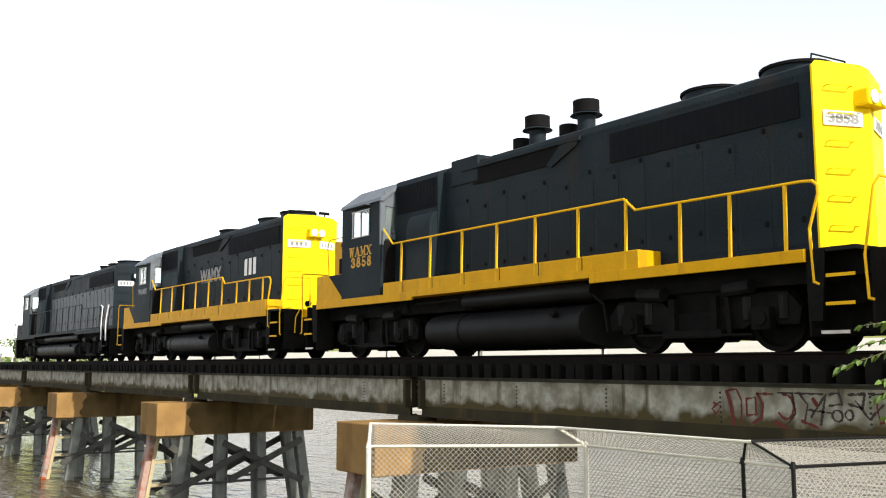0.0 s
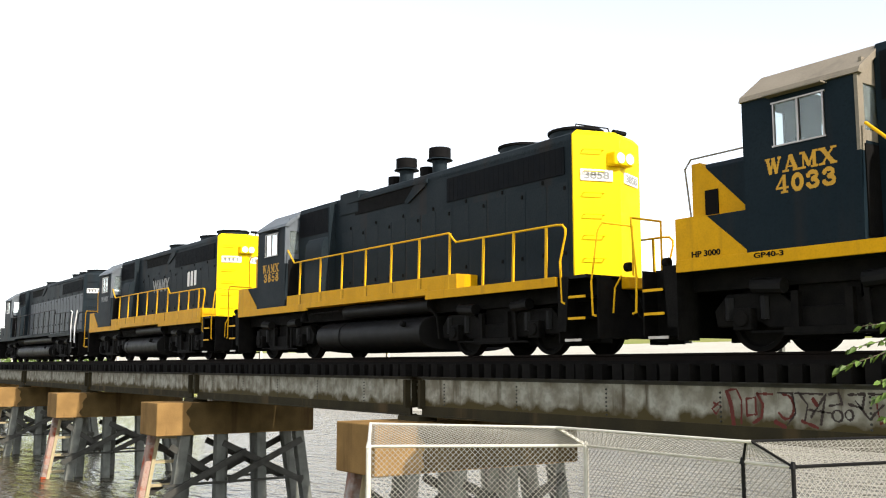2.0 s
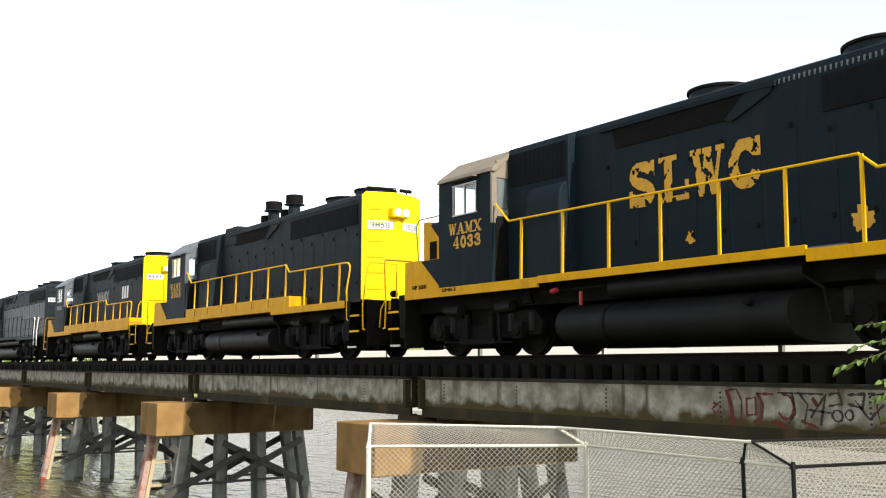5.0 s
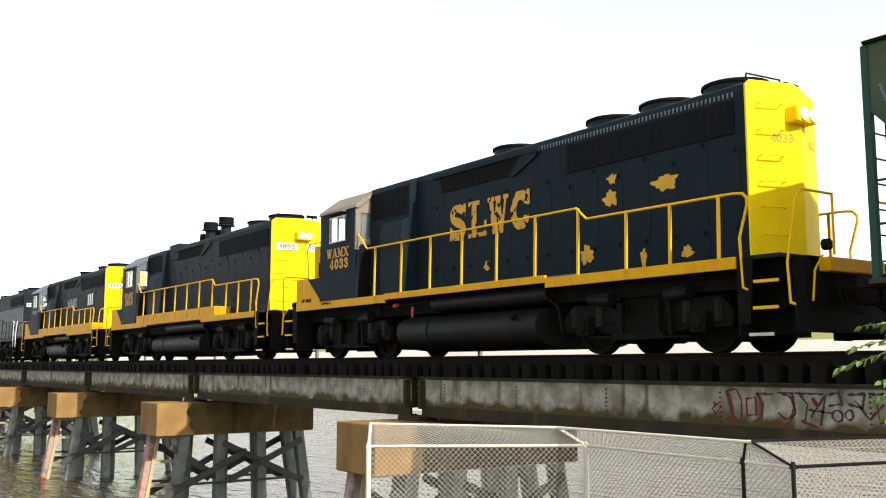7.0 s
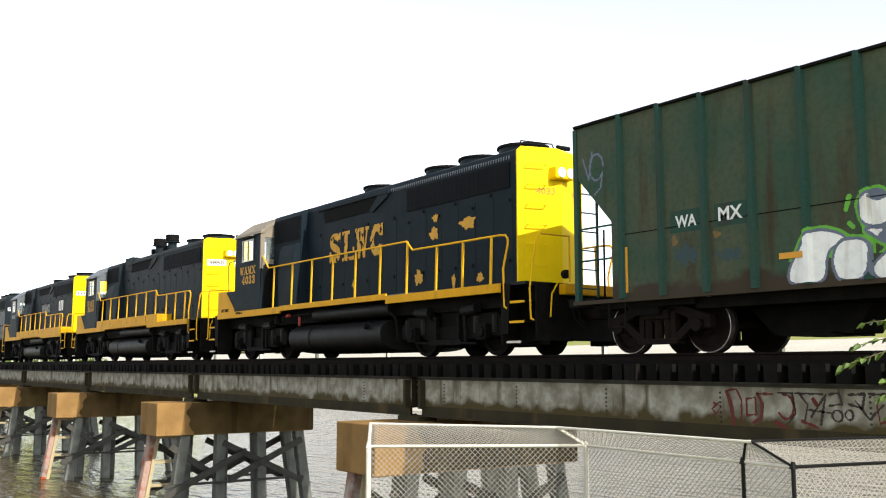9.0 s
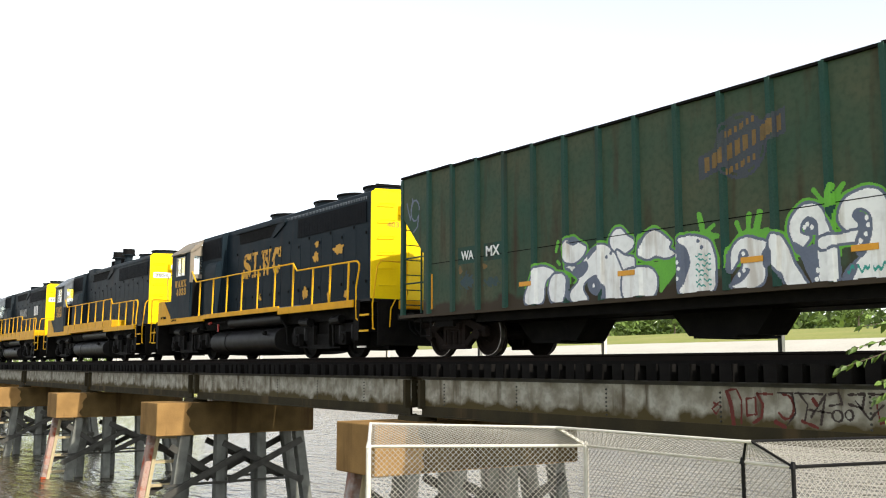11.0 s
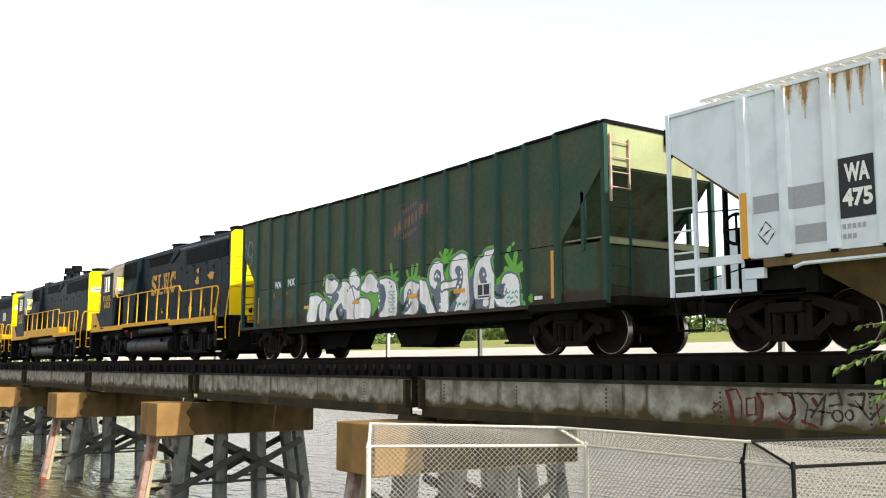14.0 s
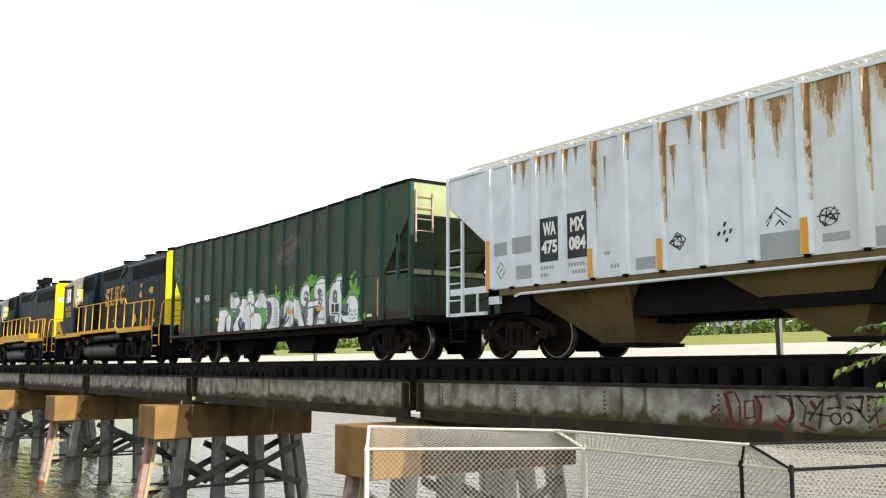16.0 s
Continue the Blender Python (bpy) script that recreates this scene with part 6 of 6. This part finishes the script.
# ---- sprayed lines on the girder ----
def build_girder_graffiti():
    lines = [(stroke([(-9.78, -0.62), (-9.7, -0.85), (-9.66, -1.12)]), 0.035, 0), (stroke([(-9.78, -0.6), (-9.6, -0.58), (-9.5, -0.75), (-9.52, -1.1)]), 0.012, 0), (stroke([(-9.42, -0.72), (-9.25, -0.7), (-9.24, -0.95), (-9.42, -0.98), (-9.42, -0.72)]), 0.012, 0),
             (stroke([(-9.22, -0.64), (-8.95, -0.64)]), 0.014, 0), (stroke([(-9.2, -0.65), (-9.12, -0.8), (-9.15, -1.0), (-9.3, -1.08)]), 0.022, 0), (stroke([(-10.05, -0.8), (-9.9, -0.85), (-10.0, -0.98), (-10.08, -0.9), (-9.92, -0.78)]), 0.01, 0),
             (stroke(arc(-8.72, -0.82, 0.14, 0.18, 100, -150)), 0.016, 0), (stroke([(-8.85, -0.62), (-8.6, -0.62), (-8.55, -0.9), (-8.7, -1.08)]), 0.012, 1), (stroke([(-8.5, -0.6), (-8.35, -0.78), (-8.4, -1.0)]), 0.014, 1), (stroke([(-8.55, -0.62), (-8.1, -0.62)]), 0.012, 1),
             (stroke([(-8.3, -0.95), (-8.05, -0.62), (-8.15, -1.05)]), 0.014, 1), (stroke([(-8.25, -0.7), (-8.2, -0.78)]), 0.03, 0), (stroke([(-8.35, -0.85), (-8.0, -0.88)]), 0.012, 1), (stroke(arc(-7.88, -0.92, 0.08, 0.08, 0, 360)), 0.012, 1), (stroke(arc(-7.7, -0.9, 0.06, 0.07, 0, 360)), 0.012, 1),
             (stroke([(-8.0, -0.62), (-7.85, -0.6), (-7.8, -0.75), (-8.0, -0.78)]), 0.012, 1), (stroke([(-7.7, -0.62), (-7.45, -0.6), (-7.5, -0.8), (-7.7, -0.75)]), 0.014, 1), (stroke([(-7.6, -0.7), (-7.4, -0.95), (-7.2, -0.75)]), 0.012, 1), (stroke([(-7.4, -0.6), (-7.0, -0.62), (-7.1, -1.0)]), 0.014, 1),
             (stroke([(-7.3, -0.65), (-7.25, -1.0), (-7.0, -0.9)]), 0.012, 0), (stroke([(-8.45, -1.02), (-8.2, -1.1)]), 0.02, 0), (stroke([(-8.9, -1.05), (-8.75, -1.12)]), 0.03, 0), (stroke([(-7.2, -0.6), (-6.5, -0.65), (-6.6, -1.0), (-6.2, -0.7)]), 0.014, 1), (stroke([(-6.9, -0.7), (-6.7, -1.05), (-6.4, -0.95)]), 0.012, 0)]
    span = [o for o in scene.objects if o.name.startswith("bridge_girder_span")][1]
    for d, r, k in lines:
        sprayed("graffiti_stroke", lambda x, z: d(x, z) < r + 0.003 + 0.005 * np.sin(40 * x), -10.2, -6.1, -1.18, -0.56, lambda x: -GY - 0.016, GRAF_DARK if k else GRAF_RED, span, "brown black sprayed stroke" if k else "dark red sprayed stroke", 0.012)


build_girder_graffiti()


# ---- chain-link fence on the near bank ----
def build_fence():
    f = thing("chain_link_fence", "galvanised chain-link fence with sloping mesh top on pale pipe posts", "fence")
    A, B, C, D, E = [Vector(p) for p in ((-10.26, 6.10, -1.2), (-8.79, 8.36, -1.2), (-6.39, 8.29, -1.2), (-5.79, 8.28, -1.2), (-5.3, 10.2, -1.2))]
    a, b, c, d, e = [Vector(p) for p in ((-11.02, 6.58, -0.98), (-9.01, 8.08 + 0.35, -0.98), (-6.29, 8.22, -0.985), (-6.23, 8.23, -0.98), (-5.7, 9.9, -0.98))]
    b = Vector((-9.01, 8.08, -0.98))
    foot = -3.6

    def mesh_panel(p, q, p2, q2, pitch=0.068, r=0.0040):
        """Wires crossing both ways over the four-sided panel p q q2 p2."""
        s = Shape()
        w, h = (q - p).length, (p2 - p).length
        at = lambda u, v: p.lerp(q, u / w).lerp(p2.lerp(q2, u / w), v / h)
        k = -h
        while k < w:
            for sgn in (1, -1):
                u0, v0, u1, v1 = k, 0.0, k + h, h
                if u0 < 0:
                    v0, u0 = -u0, 0.0
                if u1 > w:
                    v1, u1 = h - (u1 - w), w
                if v1 - v0 > 0.02:
                    if sgn > 0:
                        s.rod(at(u0, v0), at(u1, v1), r, 3, cap=False)
                    else:
                        s.rod(at(u0, h - v0), at(u1, h - v1), r, 3, cap=False)
            k += pitch
        return s

    down = lambda p: Vector((p.x, p.y, foot))
    for p, q in ((A, B), (B, C), (C, D), (D, E)):
        part("mesh_panel", mesh_panel(down(p), down(q), p, q), WIRE, f, "woven galvanised wire mesh")
    for p, q, p2, q2 in ((A, B, a, b), (B, C, b, c), (C, D, c, d), (D, E, d, e)):
        part("top_mesh", mesh_panel(p, q, p2, q2), WIRE, f, "sloping woven wire mesh top")
    # rails that meet E are black to paint in the shade there
    for p, q in ((A, B), (B, C), (C, D), (D, E), (a, b), (b, c), (c, d), (d, e)):
        part("rail", Shape().rod(p, q, 0.018, 8), TANK if E in (p, q) or e in (p, q) else GALV, f)
    # C, D and E: same pipe, its shade put into a black colour
    for p, p2, m in ((A, a, GALV), (B, b, GALV), (C, c, TANK), (D, d, TANK), (E, e, TANK)):
        part("post", Shape().rod(down(p), p, 0.032 if m is GALV else 0.022, 10), m, f)
        part("arm", Shape().rod(p, p2, 0.022 if m is GALV else 0.014, 8), m, f)
        part("post_cap", Shape().rod(p - Vector((0, 0, 0.02)), p + Vector((0, 0, 0.05)), 0.04, 10, 0.02), m, f)
    for k in (0.3, 0.6):
        part("strand", Shape().rod(C.lerp(c, k), E.lerp(e, k), 0.006, 5), WIRE, f)


build_fence()


# ---- far building ----
def build_far_building():
    b = thing("industrial_building", "tall pale blue-grey industrial building beyond the far woods", "building", pose(-172.6, 230, 7.2))
    cladding = mat("pale_blue_cladding", (0.50, 0.56, 0.66), (0.42, 0.48, 0.57), 0.6, 0, 0.6, 0.6, 6, 0.05, 0.3, (0.36, 0.38, 0.42), 1.2)
    part("wall", Shape().box(-5.85, 5.85, -3, 3, -2.0, 31.4), cladding, b, "upright sheet cladding")
    part("roof", Shape().box(-6.0, 6.0, -3.15, 3.15, 31.4, 31.8), GALV, b, "flat roof edge")
    part("side_wing", Shape().box(-12.5, -5.85, -2.6, 2.6, -2.0, 19.0), cladding, b)
    for k in range(9):
        part("cladding_rib", Shape().box(-5.6 + 1.38 * k, -5.5 + 1.38 * k, -3.08, -3.0, -2.0, 31.4), cladding, b)


build_far_building()


# ---- trees ----
def leaf_cloud(s, rng, centre, size, n, leaf):
    for _ in range(n):
        v = rng.normal(size=3)
        v /= np.linalg.norm(v)
        p = np.array(centre) + v * np.array(size) * rng.uniform(0.55, 1.0) ** 0.6
        u = rng.normal(size=3)
        u /= np.linalg.norm(u)
        w = np.cross(u, rng.normal(size=3))
        w /= np.linalg.norm(w)
        l = leaf * rng.uniform(0.6, 1.3)
        s.add([p - u * l, p + w * l * 0.45, p + u * l, p - w * l * 0.45], [(0, 1, 2, 3)])


def far_tree(x, y, z, h, seed):
    rng = np.random.default_rng(seed)
    t = thing("tree", "broad leafy green tree standing on the far grass", "tree", pose(x, y, z), "far trees")
    part("trunk", Shape().rod((0, 0, -0.4), (0.05 * h, 0, h * 0.5), 0.04 * h, 8, 0.02 * h).rod((0.03 * h, 0, h * 0.35), (0.22 * h, 0.05, h * 0.65), 0.02 * h, 6, 0.008 * h).rod((0.03 * h, 0, h * 0.3), (-0.2 * h, 0.1, h * 0.62), 0.02 * h, 6, 0.008 * h), BARK, t, smooth=True)
    s = Shape()
    for _ in range(9):
        c = rng.uniform(-1, 1, 3) * np.array([0.36, 0.3, 0.22]) * h + np.array([0, 0, 0.66 * h])
        leaf_cloud(s, rng, c, np.array([0.2, 0.2, 0.14]) * h * rng.uniform(0.7, 1.2), 90, 0.045 * h)
    tagged(part("crown", s, FARLEAF, t), kind="stuff")


def build_far_green():
    def ground_z(y):
        return float(np.interp(y, [84, 90, 105, 130, 180, 260], [2.4, 3.0, 4.2, 5.2, 6.5, 7.5]))
    spots = ((-118, 118, 5.2), (-133, 121, 4.6), (-141, 126, 5.5), (-112, 128, 4.2), (-100, 124, 6.0), (-92, 131, 5.0), (-107, 140, 6.5), (-68, 112, 3.6), (-84, 150, 6.0), (-58, 140, 5.5), (-46, 135, 4.5), (-160, 130, 6), (-185, 140, 7), (-30, 130, 5))
    for i, (x, y, h) in enumerate(spots):
        far_tree(x, y, ground_z(y) - 0.2, h, 30 + i)
    rng = np.random.default_rng(5)
    s = Shape()
    for _ in range(420):
        x, y = rng.uniform(-420, 40), rng.uniform(128, 175)
        h = rng.uniform(1.8, 5.0)
        leaf_cloud(s, rng, (x, y, ground_z(y) + h * 0.45), (h * 0.9, h * 0.7, h * 0.55), 80, 0.75)
    tagged(part("far_woods", s, FARLEAF), "uneven line of distant green woods", "woods", kind="stuff")
    # scrub on the left bank beside the track
    s = Shape()
    for _ in range(60):
        x, y = rng.uniform(-215, -176), rng.uniform(17, 52)
        h = rng.uniform(1.0, 2.6)
        leaf_cloud(s, rng, (x, y, -0.6 + h * 0.5), (h * 0.8, h * 0.8, h * 0.55), 80, 0.3)
    tagged(part("bank_scrub", s, FARLEAF), "green scrub on the bank beyond the bridge", "bushes", kind="stuff")
    far_tree(-196, 38, -0.6, 6.0, 77)
    far_tree(-205, 31, -0.6, 5.0, 78)


build_far_green()


def build_near_tree():
    """A leafy bough that hangs in from a tree on the near bank; the bough sways."""
    t = thing("tree", "near tree with thin twigs of sunlit green leaves", "tree", pose(-1.25, 5.82, 0))
    part("trunk", Shape().rod((0, 0, -3.2), (0.05, 0.05, 0.2), 0.13, 10, 0.09).rod((0.05, 0.05, 0.2), (0.0, 0.0, 2.6), 0.09, 10, 0.04), BARK, t, "slim bare trunk", smooth=True)
    rng = np.random.default_rng(12)
    # in the bough's own space: it starts at the trunk, its tips reach about 1.4 m out
    tips = ((-1.62, -1.18, 0.02), (-1.70, -1.28, -0.20), (-1.58, -1.15, -0.36), (-1.45, -1.15, -0.55), (-1.50, -1.0, -0.48), (-1.40, -1.0, 0.15), (-1.66, -1.23, -0.10), (-1.55, -1.15, -0.27), (-1.45, -1.1, -0.68), (-1.38, -1.05, -0.33), (-1.5, -1.2, -0.45))
    tw, lf = Shape(), []
    base = Vector((0, 0, 0))
    hub = Vector((-0.95, -0.7, 0.0))
    tw.rod(base, hub, 0.02, 6, 0.01)
    for tip in tips:
        tip = Vector(tip)
        mid = hub.lerp(tip, 0.5) + Vector((0, 0, 0.07))
        tw.rod(hub, mid, 0.007, 5, 0.005).rod(mid, tip, 0.005, 5, 0.002)
        for k in range(15):
            q = mid.lerp(tip, k / 14.0) if k > 3 else hub.lerp(mid, 0.4 + k / 6)
            lf.append((q, (tip - mid).normalized()))
    bough = part("bough", tw, BARK, t, at=pose(0.05, 0.05, -0.02))
    leaf = mesh_of("leaf", Shape().add([(0, 0, 0), (0.022, 0.017, 0.004), (0.05, 0.013, 0.0), (0.075, 0, -0.008), (0.05, -0.013, 0.0), (0.022, -0.017, 0.004), (0.035, 0, -0.006)], [(0, 6, 1), (1, 6, 2), (2, 6, 3), (3, 6, 4), (4, 6, 5), (5, 6, 0)]), NEARLEAF)
    for q, d in lf:
        for sgn in (-1, 1):
            side = d.cross(Vector((0, 0, 1))) * sgn
            v = (d * rng.uniform(0.2, 0.9) + side * rng.uniform(0.4, 1.0) + Vector((0, 0, rng.uniform(-0.6, 0.2)))).normalized()
            m = Matrix.Translation(q) @ v.to_track_quat("X", "Z").to_matrix().to_4x4() @ pose(0, 0, 0, rng.uniform(-60, 60)) @ Matrix.Scale(rng.uniform(0.55, 1.0), 4)
            ob = part("leaf", leaf, None, bough)
            ob.matrix_basis = m
    return bough


BOUGH = build_near_tree()


def motions():
    steps = [k * 0.5 for k in range(33)]
    for ob, off in list(zip(LOCOS, OFFS)) + [(c, 0) for c in CARS]:
        walk(ob, [(t, pose(rolled(t) + off, TRACK, 0)) for t in steps])
    fine = [k * 0.125 for k in range(129)]
    for ws, x, r in SPIN:
        walk(ws, [(t, pose(x, 0, r, 0, math.degrees((rolled(t) - rolled(0)) / r), 0)) for t in fine])

    # the bough nods in the wind
    sway = ((0, 0, 0), (0.7, 1.5, -1), (1.5, -2.5, 1.5), (2.5, -1, 0), (3.5, -2, 1), (5, 0.5, 0), (7, -0.5, 1), (8, 1, -1), (9, 3.5, -2), (10, 2, 0), (11.5, -1, 1), (12.5, -1.5, 1), (13.5, 0, 0), (14.5, -1.0, 0), (15.2, 1, -0.5), (16, 3, -1))
    walk(BOUGH, [(t, pose(0.05, 0.05, -0.02, b, b * 0.6, a)) for t, a, b in sway])


motions()
